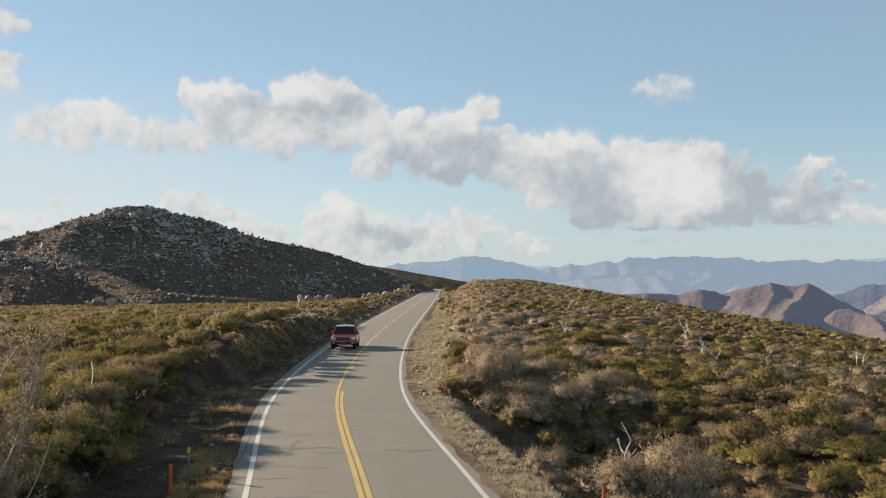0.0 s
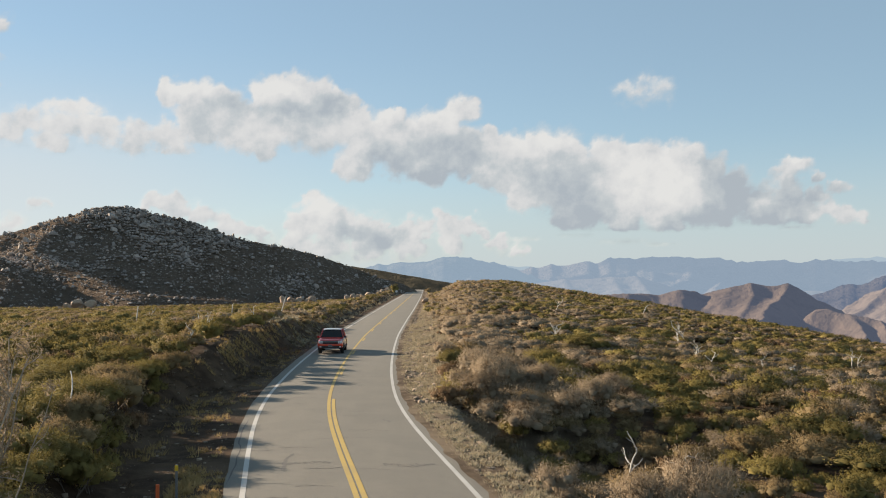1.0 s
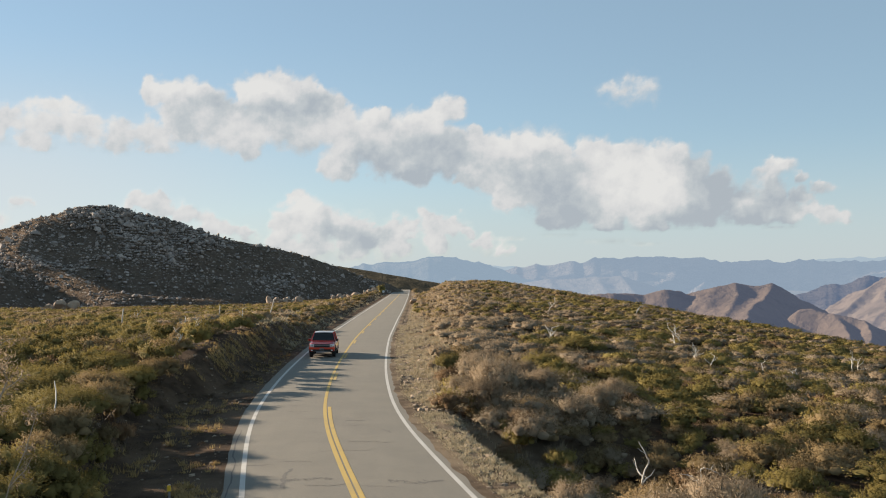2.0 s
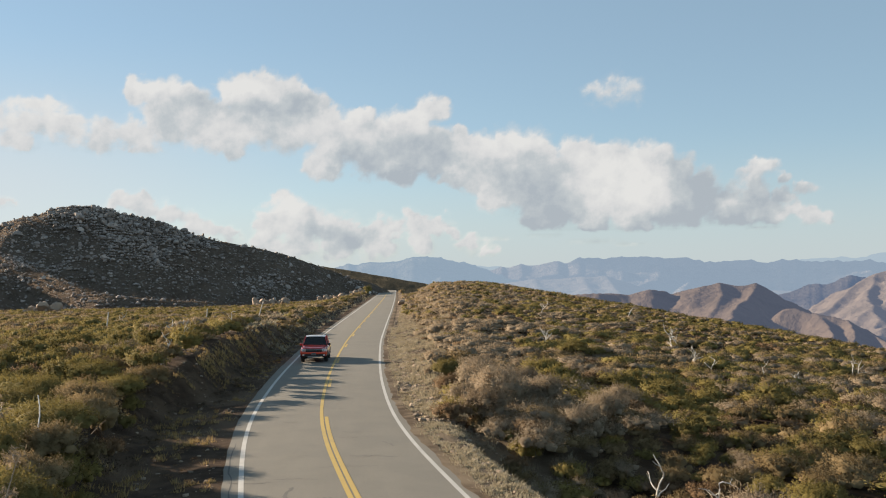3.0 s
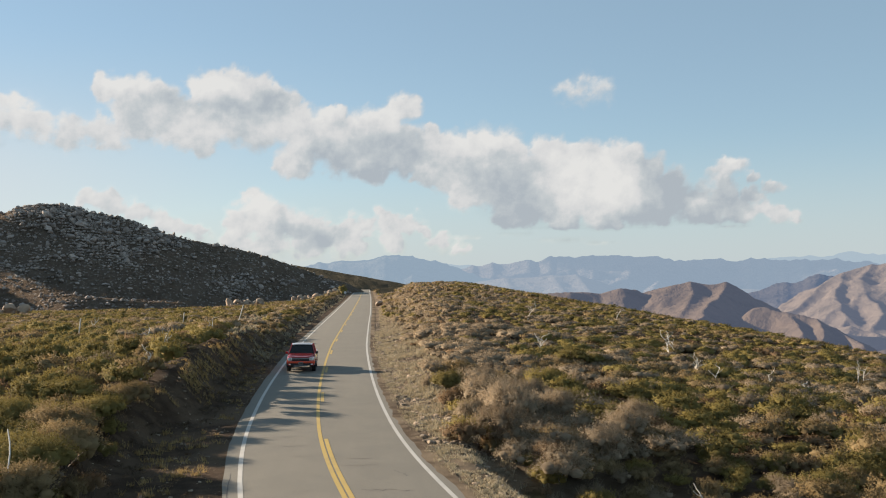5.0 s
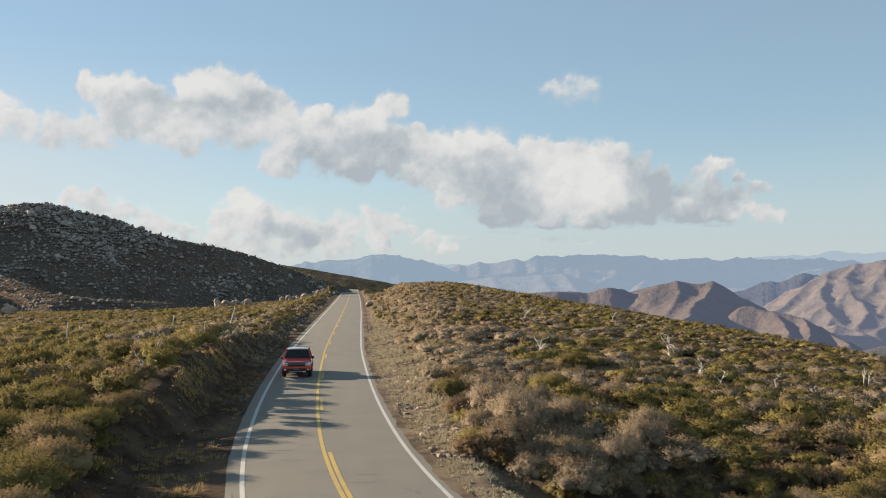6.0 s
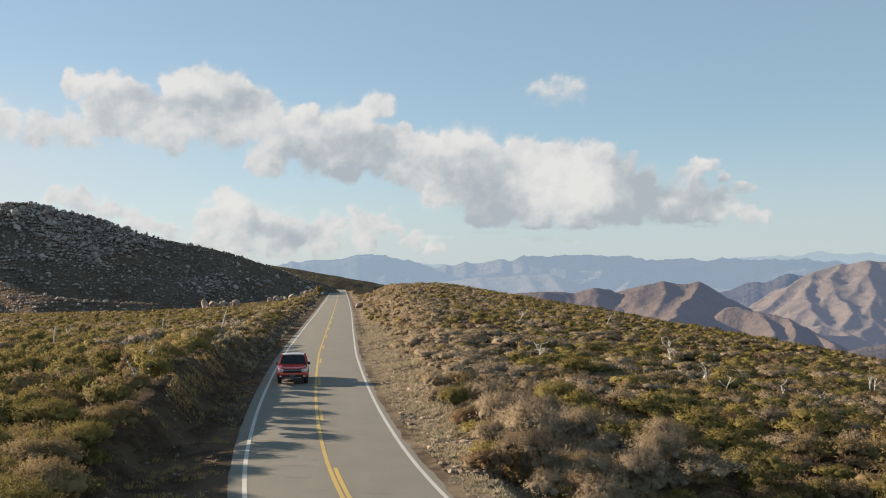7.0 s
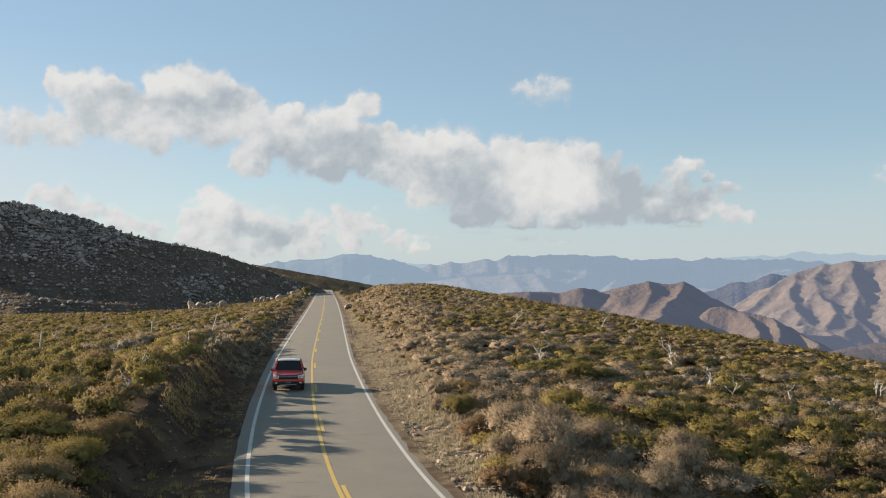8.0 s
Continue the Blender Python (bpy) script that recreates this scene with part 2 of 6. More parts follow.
def ground_z(x, y):
    x, y = np.asarray(x, float), np.asarray(y, float)
    u = x - road_x(y)
    rz = road_z(y)
    lumps = (fbm(x * 0.22, y * 0.22, 4) - 0.5) * 0.55 + (fbm(x * 1.1, y * 1.1, 2) - 0.5) * 0.14
    # east
    verge = 1.6 + 1.6 * step(40, 90, y) - 1.9 * step(110, 165, y)
    east = np.maximum(brow(x, y) - 1.25 + 0.6 * step(75, 120, y) - 0.45 * step(110, 180, y) * (1 - step(2, 22, x)), -160)
    a = step(PAVED + verge, PAVED + verge + 5 + 3.5 * step(110, 165, y), u)
    shoulder = rz - 0.02 + 0.35 * step(PAVED + 0.4, PAVED + verge + 1, u) * step(44, 68, y) - 0.9 * step(PAVED + 1.3, PAVED + 2.8, u) * (1 - step(42, 53, y))
    right = shoulder * (1 - a) + east * a
    # the gully below the verge
    right = right - 1.55 * step(PAVED + 1.5, PAVED + 3.1, u) * (1 - step(PAVED + 5.5, PAVED + 13.0, u)) * step(29, 34, y) * (1 - step(39, 46, y))
    # west
    ditch = 3.0 - 1.8 * step(44, 62, y)
    edge = 190 + 190 * step(-34, -7, u)
    decline = 0.015 - 0.0135 * step(-16, -5, u)
    plateau = 1.45 - 0.25 * step(80, 115, y) - decline * np.maximum(0, y - 110) - 0.10 * np.maximum(0, y - edge) - 0.5 * (1 - step(9, 20, -u)) * (1 - step(46, 66, y)) + 0.012 * np.minimum(0, u + 12) - 0.002 * np.maximum(0, -u - 60)
    plateau = plateau + 0.45 * np.exp(-((u + 8.0) / 1.6) ** 2) * step(48, 60, y) * (1 - step(95, 125, y))      # the bank's raised lip
    beside = rz + 0.45 + 0.10 * np.maximum(0, -u - PAVED - 1)      # far off the bank beside the road is low
    plateau = plateau + (np.minimum(plateau, beside) - plateau) * step(85, 130, y)
    plateau = np.maximum(plateau, -45)
    b = step(PAVED + ditch, PAVED + ditch + 2.0 + 0.5 * step(50, 64, y), -u + 0.9 * (fbm(x * 0.5, y * 0.5 + 60, 3) - 0.5))
    left = (rz - 0.02 - 0.12 * step(PAVED + 0.5, PAVED + 2, -u)) * (1 - b) + plateau * b
    z = np.where(u > 0, right, left) + lumps * step(PAVED + 0.2, PAVED + 2.5, np.abs(u))
    z = np.where(np.abs(u) < PAVED - 0.3, rz - 0.06, z)
    far = np.hypot(x, y)
    return np.maximum(z - 100 * step(420, 1300, far), -150)


def axis(lo, hi, fine, reach):
    """Grid lines: evenly spaced from lo to hi, then wider and wider out to reach."""
    mid = list(np.arange(lo, hi, fine))
    out, d, p = [], fine, hi
    while p < reach:
        out.append(p)
        d *= 1.13
        p += d
    inn, d, p = [], fine, lo - fine
    while p > -reach:
        inn.append(p)
        d *= 1.13
        p -= d
    return np.array([-reach] + inn[::-1] + mid + out + [reach], float)


gx, gy = axis(-40, 42, 0.5, 4600), axis(10, 130, 0.8, 4600)
GX, GY = np.meshgrid(gx, gy, indexing="ij")
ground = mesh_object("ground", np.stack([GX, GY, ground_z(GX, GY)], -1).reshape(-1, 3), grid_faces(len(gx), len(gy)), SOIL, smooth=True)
tagged(ground, "brown stony soil with dry litter between the shrubs", "ground", kind="structure")


# ---- hills and mountains ----
def ridge(name, label, azimuths, heights, crest, foot, base, rough, wave, mat, seed, nu=200, nv=90, back=0.6):
    """A range of hills: the skyline's height in metres over the camera for each azimuth in degrees, its distance, and how far its foot lies."""
    az = np.linspace(azimuths[0], azimuths[-1], nu)
    top = np.interp(az, azimuths, heights)
    k = max(3, nu // 40)
    top = np.convolve(np.pad(top, k, mode="edge"), np.ones(2 * k + 1) / (2 * k + 1), "valid") + EYE
    top = top + (fbm(az * 0.9 + seed * 7, az * 0 + seed, 5, True, 0.55) - 0.6) * (0.0075 if crest > 2400 else 0.0035) * crest
    s = np.linspace(0, 1 + back, nv)
    A, S = np.meshgrid(np.radians(az), s, indexing="ij")
    rr = foot + (crest - foot) * S
    rise = np.where(S < 1, np.sin(np.clip(S, 0, 1) * math.pi / 2) ** 1.25, np.cos(np.clip((S - 1) / back, 0, 1) * math.pi / 2) ** 0.8)
    X, Y = rr * np.sin(A), rr * np.cos(A)
    wx, wy = fbm(X / wave * 1.7 + 5, Y / wave * 1.7, 3) - 0.5, fbm(X / wave * 1.7, Y / wave * 1.7 + 8, 3) - 0.5
    spurs = fbm((X + seed * 311) / wave + 0.7 * wx, (Y + seed * 97) / wave + 0.7 * wy, 6, True, 0.52) - 0.92
    gully = fbm((A * crest) / (0.28 * wave) + 1.6 * wx + seed, rr / (0.8 * wave) + 1.2 * wy, 5, True, 0.6) - 0.8
    cut = np.clip(np.abs(1 - S) * 4, 0.04, 1) * np.clip(S * 4, 0.1, 1)
    Z = base + (top[:, None] - base) * rise + rough * (cut * 0.75 * spurs + np.clip(cut * 1.6, 0.10, 1) * 0.12 * gully) + 0.02 * rough
    P = np.stack([X, Y, Z], -1)
    ob = mesh_object(name, P.reshape(-1, 3), grid_faces(nu, nv)[:, ::-1], mat, smooth=True)
    tagged(ob, label, "mountain" if crest > 800 else "hill", kind="structure")
    return P


def massif(name, label, lines, slope, base, rough, wave, mat, seed, span, reach, nu, nv, knit=2.5):
    """A mountain built from its ridge lines, each a chain of (azimuth in degrees, thousandths of the distance over the start's eye, distance): its flanks
    fall away from them on both sides, cut by gullies."""
    A, R = np.meshgrid(np.radians(np.linspace(*span, nu)), np.linspace(*reach, nv), indexing="ij")
    X, Y = R * np.sin(A), R * np.cos(A)
    wx, wy = fbm(X / wave + seed, Y / wave, 4) - 0.5, fbm(X / wave, Y / wave + seed + 9, 4) - 0.5
    U, V = X + 0.3 * wave * wx, Y + 0.3 * wave * wy
    Z, near = np.full(X.shape, float(base)), np.full(X.shape, 1e9)
    for line in lines:
        p = np.array([(d * math.sin(math.radians(a)), d * math.cos(math.radians(a)), EYE + h / 1000 * d) for a, h, d in line])
        tent = np.full(X.shape, -1e9)
        for (x0, y0, z0), (x1, y1, z1) in zip(p, p[1:]):
            f = np.clip(((U - x0) * (x1 - x0) + (V - y0) * (y1 - y0)) / ((x1 - x0) ** 2 + (y1 - y0) ** 2), 0, 1)
            off = np.hypot(U - x0 - f * (x1 - x0), V - y0 - f * (y1 - y0))
            tent = np.maximum(tent, z0 + f * (z1 - z0) - slope * off * (1 - 0.25 * np.exp(-off / (0.5 * wave))))
            near = np.minimum(near, off)
        Z = knit * np.logaddexp(Z / knit, tent / knit)
    gully = fbm(U / (0.45 * wave) + 3, V / (0.45 * wave) + seed, 5, True, 0.55) - 0.75
    Z = Z + rough * gully * np.clip(near / (0.4 * wave), 0.10, 1) * np.clip((Z - base) / (3 * rough), 0, 1)
    P = np.stack([X, Y, Z], -1)
    ob = mesh_object(name, P.reshape(-1, 3), grid_faces(nu, nv)[:, ::-1], mat, smooth=True)
    tagged(ob, label, "mountain" if reach[1] > 800 else "hill", kind="structure")
    return P


def skyline(rows, d):
    """Azimuths and heights of a skyline given as degrees and thousandths of the distance d."""
    return [a for a, _ in rows], [h / 1000 * d for _, h in rows]


# each slope glows with painted haze, but for the two of scrub
BROWN_FAR = far_slope("hazy_brown_slope", (0.084, 0.066, 0.052), (0.13, 0.102, 0.08), (0.40, 0.48, 0.74), 0.060, 0.006, 0.045)
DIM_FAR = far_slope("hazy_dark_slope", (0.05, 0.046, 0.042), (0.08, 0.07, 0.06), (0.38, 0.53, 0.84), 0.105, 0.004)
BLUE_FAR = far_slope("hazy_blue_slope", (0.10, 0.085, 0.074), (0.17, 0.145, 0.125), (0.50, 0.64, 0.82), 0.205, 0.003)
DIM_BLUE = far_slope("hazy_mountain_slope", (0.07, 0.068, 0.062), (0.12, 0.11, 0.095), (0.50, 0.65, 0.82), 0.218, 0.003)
MOUNTAIN_FAR = far_slope("hazy_sunlit_slope", (0.097, 0.081, 0.066), (0.135, 0.111, 0.090), (0.42, 0.49, 0.72), 0.09, 0.005, 0.03)
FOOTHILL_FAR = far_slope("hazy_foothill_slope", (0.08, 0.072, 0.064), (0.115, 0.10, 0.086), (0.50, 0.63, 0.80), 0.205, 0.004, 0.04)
PALE_FAR = far_slope("hazy_pale_slope", (0.05, 0.05, 0.05), (0.08, 0.08, 0.075), (0.59, 0.72, 0.83), 0.27, 0.003)
HILL_SCRUB = far_slope("hill_scrub", (0.098, 0.076, 0.060), (0.195, 0.150, 0.115), (0, 0, 0), 0.0, 0.05, specks=True)

SCRUB_FAR = far_slope("scrub_slope", (0.064, 0.057, 0.044), (0.108, 0.096, 0.071), (0, 0, 0), 0.0, 0.03)
HILL = massif("rocky_hill", "dark hill strewn with pale granite boulders, mostly in shade", [
    [(-33, 5, 380), (-28, 20, 380), (-24.1, 31.5, 380), (-22.2, 41.2, 380), (-20.0, 55.1, 380), (-18.4, 66, 380), (-16.9, 67, 380), (-15.7, 65, 380), (-14.9, 60, 380), (-13.3, 55.5, 380), (-12.0, 46.5, 380), (-10.2, 36.6, 380), (-8.2, 28.5, 382), (-6.4, 20, 385), (-4.1, 7.5, 390), (-3.1, 1, 400), (-1.4, -6, 410)],
    [(-20.0, 55.1, 380), (-20.6, 42.6, 360), (-21.1, 25, 340), (-20.7, 13, 325), (-18.9, 2, 310), (-17.1, -9, 295), (-15.4, -15.5, 285), (-13.1, -19, 280), (-10.9, -22, 278)],
    [(-28, 26, 345), (-24.1, 24.2, 330), (-23.3, 19.4, 320), (-22.7, 10.8, 310)]],
    0.60, -16, 5.0, 38, HILL_SCRUB, 3, (-34, 1.5), (245, 470), 260, 150, 0.8)
massif("scrub_hill", "low scrub-covered hill behind the road's crest", [
    [(-9, 14, 720), (-5.5, 12, 715), (-4.1, 9, 705), (-3.1, 4.3, 700), (-2.1, 2.8, 695), (-1.1, -0.8, 694), (-0.3, -5.7, 694), (0.5, -10.7, 700), (2.0, -22, 710)]], 0.18, -45, 2.6, 50, SCRUB_FAR, 5, (-12, 5), (520, 860), 120, 70, 2)
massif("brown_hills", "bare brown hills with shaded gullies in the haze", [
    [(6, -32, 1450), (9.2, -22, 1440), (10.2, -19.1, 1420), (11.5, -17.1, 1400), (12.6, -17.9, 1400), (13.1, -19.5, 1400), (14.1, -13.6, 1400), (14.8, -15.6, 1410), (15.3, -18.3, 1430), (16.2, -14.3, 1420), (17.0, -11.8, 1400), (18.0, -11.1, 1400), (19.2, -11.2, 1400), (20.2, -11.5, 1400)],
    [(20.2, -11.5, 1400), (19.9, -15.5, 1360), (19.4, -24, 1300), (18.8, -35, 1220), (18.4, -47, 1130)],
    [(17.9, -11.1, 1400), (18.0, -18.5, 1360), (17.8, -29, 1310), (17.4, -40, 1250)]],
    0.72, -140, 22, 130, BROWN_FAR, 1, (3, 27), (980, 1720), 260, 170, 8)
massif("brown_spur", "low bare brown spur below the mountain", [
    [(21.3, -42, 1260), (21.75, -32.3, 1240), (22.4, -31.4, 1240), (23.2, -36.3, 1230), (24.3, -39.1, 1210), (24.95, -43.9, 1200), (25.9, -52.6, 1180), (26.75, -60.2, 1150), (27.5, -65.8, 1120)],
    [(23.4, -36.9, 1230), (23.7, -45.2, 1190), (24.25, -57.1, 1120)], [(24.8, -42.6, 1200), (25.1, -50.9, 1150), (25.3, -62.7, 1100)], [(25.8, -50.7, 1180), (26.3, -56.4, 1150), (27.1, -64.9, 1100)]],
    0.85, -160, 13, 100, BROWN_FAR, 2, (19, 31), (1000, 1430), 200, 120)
def branches(lines, turn, run, drop):
    """Side spurs that leave each ridge line by turns to both of its sides."""
    out = []
    for n, line in enumerate(lines):
        for k, (a, h, d) in enumerate(line[1:-1]):
            side = turn * (1 if (k + n) % 2 else -1)
            out.append([(a, h - 0.5, d), (a + side, h - drop, d - run), (a + 1.5 * side, h - 2.4 * drop, d - 2.2 * run)])
    return out


RIBS = [
    [(26.4, -1.3, 2100), (26.3, -11.3, 2010), (26.0, -21.4, 1910), (26.05, -31.3, 1810), (26.55, -41.2, 1710), (26.2, -51.2, 1610)],
    [(27.5, 7.1, 2130), (27.3, -5.3, 2030), (27.5, -17.2, 1930), (28.1, -28.9, 1810), (28.4, -38.7, 1710), (27.8, -50.7, 1610)],
    [(29.0, 10.6, 2110), (29.0, -1.3, 2020), (29.3, -16.9, 1910), (29.5, -30.6, 1790), (29.4, -44.3, 1690), (28.6, -56.2, 1570)],
    [(30.7, 10.8, 2110), (31.2, -7, 1960), (31.6, -26, 1790), (31.5, -46, 1660)],
    [(25.9, -49.2, 1510), (26.7, -49.9, 1470), (27.65, -56.5, 1430), (28.4, -62.1, 1400)]]
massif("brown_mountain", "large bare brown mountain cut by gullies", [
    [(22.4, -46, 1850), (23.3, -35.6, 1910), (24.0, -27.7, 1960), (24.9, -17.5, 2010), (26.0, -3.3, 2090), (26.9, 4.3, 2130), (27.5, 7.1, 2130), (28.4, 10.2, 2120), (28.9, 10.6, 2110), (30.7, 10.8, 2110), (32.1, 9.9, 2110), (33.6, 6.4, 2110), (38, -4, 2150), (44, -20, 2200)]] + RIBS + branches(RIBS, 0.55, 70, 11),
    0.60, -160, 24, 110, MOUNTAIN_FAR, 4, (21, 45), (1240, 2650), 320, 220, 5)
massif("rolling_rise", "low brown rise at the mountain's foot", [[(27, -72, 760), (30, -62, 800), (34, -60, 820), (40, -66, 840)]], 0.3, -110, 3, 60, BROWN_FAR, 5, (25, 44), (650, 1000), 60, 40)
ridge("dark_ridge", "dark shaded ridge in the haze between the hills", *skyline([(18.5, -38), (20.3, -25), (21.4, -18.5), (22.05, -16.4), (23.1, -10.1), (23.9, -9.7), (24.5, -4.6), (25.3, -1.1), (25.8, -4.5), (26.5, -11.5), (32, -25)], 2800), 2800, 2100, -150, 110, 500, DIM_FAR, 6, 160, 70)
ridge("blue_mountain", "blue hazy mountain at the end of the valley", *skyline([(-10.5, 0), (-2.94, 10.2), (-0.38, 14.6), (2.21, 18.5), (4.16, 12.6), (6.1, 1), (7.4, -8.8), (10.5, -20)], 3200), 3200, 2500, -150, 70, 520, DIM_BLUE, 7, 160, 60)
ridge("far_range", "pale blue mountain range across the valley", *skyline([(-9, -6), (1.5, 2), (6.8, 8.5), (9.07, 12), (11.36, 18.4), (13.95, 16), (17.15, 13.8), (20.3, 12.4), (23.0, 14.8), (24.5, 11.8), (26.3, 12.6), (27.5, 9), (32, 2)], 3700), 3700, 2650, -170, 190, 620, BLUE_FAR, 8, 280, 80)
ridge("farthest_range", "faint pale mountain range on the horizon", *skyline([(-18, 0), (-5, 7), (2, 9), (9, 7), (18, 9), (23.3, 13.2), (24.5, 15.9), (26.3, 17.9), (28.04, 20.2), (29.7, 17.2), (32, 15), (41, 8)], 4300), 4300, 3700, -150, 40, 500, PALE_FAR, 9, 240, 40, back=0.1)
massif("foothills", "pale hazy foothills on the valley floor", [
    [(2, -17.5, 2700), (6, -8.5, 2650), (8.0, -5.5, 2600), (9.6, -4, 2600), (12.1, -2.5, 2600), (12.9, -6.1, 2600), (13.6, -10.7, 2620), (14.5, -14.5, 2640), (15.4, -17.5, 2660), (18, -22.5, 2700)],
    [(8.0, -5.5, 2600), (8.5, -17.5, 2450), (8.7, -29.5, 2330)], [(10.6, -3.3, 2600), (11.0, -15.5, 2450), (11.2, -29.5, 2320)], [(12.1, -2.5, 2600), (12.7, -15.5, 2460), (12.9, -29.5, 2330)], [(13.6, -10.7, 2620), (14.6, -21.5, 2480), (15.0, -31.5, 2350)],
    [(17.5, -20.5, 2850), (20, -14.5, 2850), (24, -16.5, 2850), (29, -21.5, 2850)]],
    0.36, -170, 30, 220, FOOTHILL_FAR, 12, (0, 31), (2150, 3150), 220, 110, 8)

# ---- the road ----
def strip(name, offset, width, y0, y1, lift, mat, parent=None, thick=0.0, ragged=0.0, pitch=0.8, across=2):
    """A band along the road, offset metres east of its middle."""
    ys = np.arange(y0, y1 + pitch * 0.5, pitch)
    xs = road_x(ys)
    slope = np.gradient(xs, ys)
    n = np.sqrt(1 + slope ** 2)
    rows = []
    for i in range(across):
        k = offset - width / 2 + width * i / (across - 1)
        edge = (fbm(ys * 0.9 + 9 * i + offset, ys * 0 + i, 3) - 0.5) * 2 * ragged if i in (0, across - 1) else 0
        o = k + edge
        crown = 0.05 * (1 - (np.clip(o, -3.5, 3.5) / 3.5) ** 2)
        rows.append(np.stack([xs + o / n, ys - o * slope / n, road_z(ys) + crown + lift], -1))
    if thick:
        first, last = rows[0].copy(), rows[-1].copy()
        first[:, 2] -= thick
        last[:, 2] -= thick
        rows = [first] + rows + [last]
    P = np.stack(rows, 1)
    return mesh_object(name, P.reshape(-1, 3), grid_faces(P.shape[0], P.shape[1])[:, ::-1], mat, parent)


road = strip("road", 0, 2 * PAVED, -60, 490, 0, ASPHALT, thick=0.22, ragged=0.05, across=11)
tagged(road, "two-lane worn grey asphalt mountain road", "road", kind="structure")
strip("edge_line", -LINE, 0.15, -60, 465, 0.006, WHITE_LINE, road)["label"] = "worn white edge line"
strip("edge_line", LINE, 0.15, -60, 465, 0.006, WHITE_LINE, road)["label"] = "worn white edge line"
tagged(strip("verge_grit", PAVED + 0.02, 0.5, 16, 420, 0.012, SOIL, ragged=0.16, pitch=0.4), "tan grit washed over the ragged edge of the asphalt", "grit", kind="structure")
strip("centre_line", -0.10, 0.15, -60, 400, 0.006, YELLOW_LINE, road)["label"] = "solid yellow centre line"
strip("centre_line", 0.10, 0.15, -60, 47.5, 0.006, YELLOW_LINE, road)["label"] = "solid yellow centre line"
for k in range(19):
    y0 = 58.3 + 14.65 * k
    strip("centre_dash", 0.10, 0.15, y0, y0 + 3.66, 0.006, YELLOW_LINE, road)


def crack(points, width, name="crack", mat=TAR):
    """A crooked crack or stain, given as offsets east of the middle and distances along the road."""
    rng = np.random.RandomState(int(abs(points[0][0] * 31 + points[0][1] * 7)) + 1)
    pts = []
    for (o0, y0), (o1, y1) in zip(points, points[1:]):
        for k in range(6):
            f = k / 6
            pts.append((o0 + (o1 - o0) * f + rng.normal(0, 0.03), y0 + (y1 - y0) * f + rng.normal(0, 0.05)))
    pts = np.array(pts)
    d = np.gradient(pts, axis=0)
    d /= np.linalg.norm(d, axis=1)[:, None] + 1e-6
    w = width * (0.4 + 0.9 * rng.rand(len(pts)))[:, None] / 2
    w[0] = w[-1] = width * 0.1
    side = np.stack([-d[:, 1], d[:, 0]], 1) * w
    rows = []
    for q in (pts - side, pts + side):
        crown = 0.05 * (1 - (np.clip(q[:, 0], -3.5, 3.5) / 3.5) ** 2)
        rows.append(np.stack([road_x(q[:, 1]) + q[:, 0], q[:, 1], road_z(q[:, 1]) + crown + 0.004], -1))
    P = np.stack(rows, 1)
    return mesh_object(name, P.reshape(-1, 3), grid_faces(len(pts), 2), mat, road)


rng = np.random.RandomState(21)
for k in range(60):
    y = 22 + 1.9 * k + rng.uniform(-1.5, 1.5)
    o = rng.uniform(-3.3, 1.0)
    l = rng.uniform(0.4, 2.2)
    crack([(o, y), (o + l * 0.5, y + rng.uniform(-.15, .15)), (min(o + l, 3.4), y + rng.uniform(-.3, .3))], rng.uniform(0.015, 0.04))


def stain(o, y, length, wide, seed):
    """A soft-edged dark rubber or oil mark: many thin overlapping-free streaks along it."""
    r = random.Random(seed)
    for k in range(17):
        w = r.uniform(0.04, 0.10)
        x0 = o + (k / 16 - 0.5) * length + r.uniform(-0.05, 0.05)
        crack([(x0, y + r.uniform(-wide, wide) * 0.5), (x0 + length * 0.10, y + r.uniform(-wide, wide))], w, "stain", SKID)


stain(1.75, 31.4, 1.5, 0.5, 1)
stain(-1.2, 31.8, 1.3, 0.25, 2)
crack([(-1.95, 30.6), (-1.9, 31.6), (-1.75, 32.8), (-1.55, 33.4)], 0.13, "stain", SKID)
crack([(0.6, 43.2), (1.1, 43.0), (1.5, 43.1)], 0.10, "stain", SKID)
crack([(1.9, 41.0), (2.1, 40.5), (2.15, 40.0)], 0.07, "stain", SKID)
crack([(-3.4, 34.2), (-2.6, 34.0), (-2.0, 34.1)], 0.05)
crack([(-3.35, 27.4), (-2.5, 27.1), (-1.7, 27.2)], 0.05)
crack([(-3.45, 29.0), (-3.3, 33.0), (-3.4, 37.0), (-3.3, 42.0)], 0.045)
crack([(-3.0, 57.5), (0.0, 57.2), (3.0, 57.6)], 0.03)
crack([(-3.0, 93.5), (0.0, 93.0), (3.2, 93.4)], 0.05)
crack([(-2.8, 243), (0.0, 242.6), (3.2, 243)], 0.5)

# ---- shrubs ----
def unit(v):
    return v / (np.linalg.norm(v, axis=1)[:, None] + 1e-9)


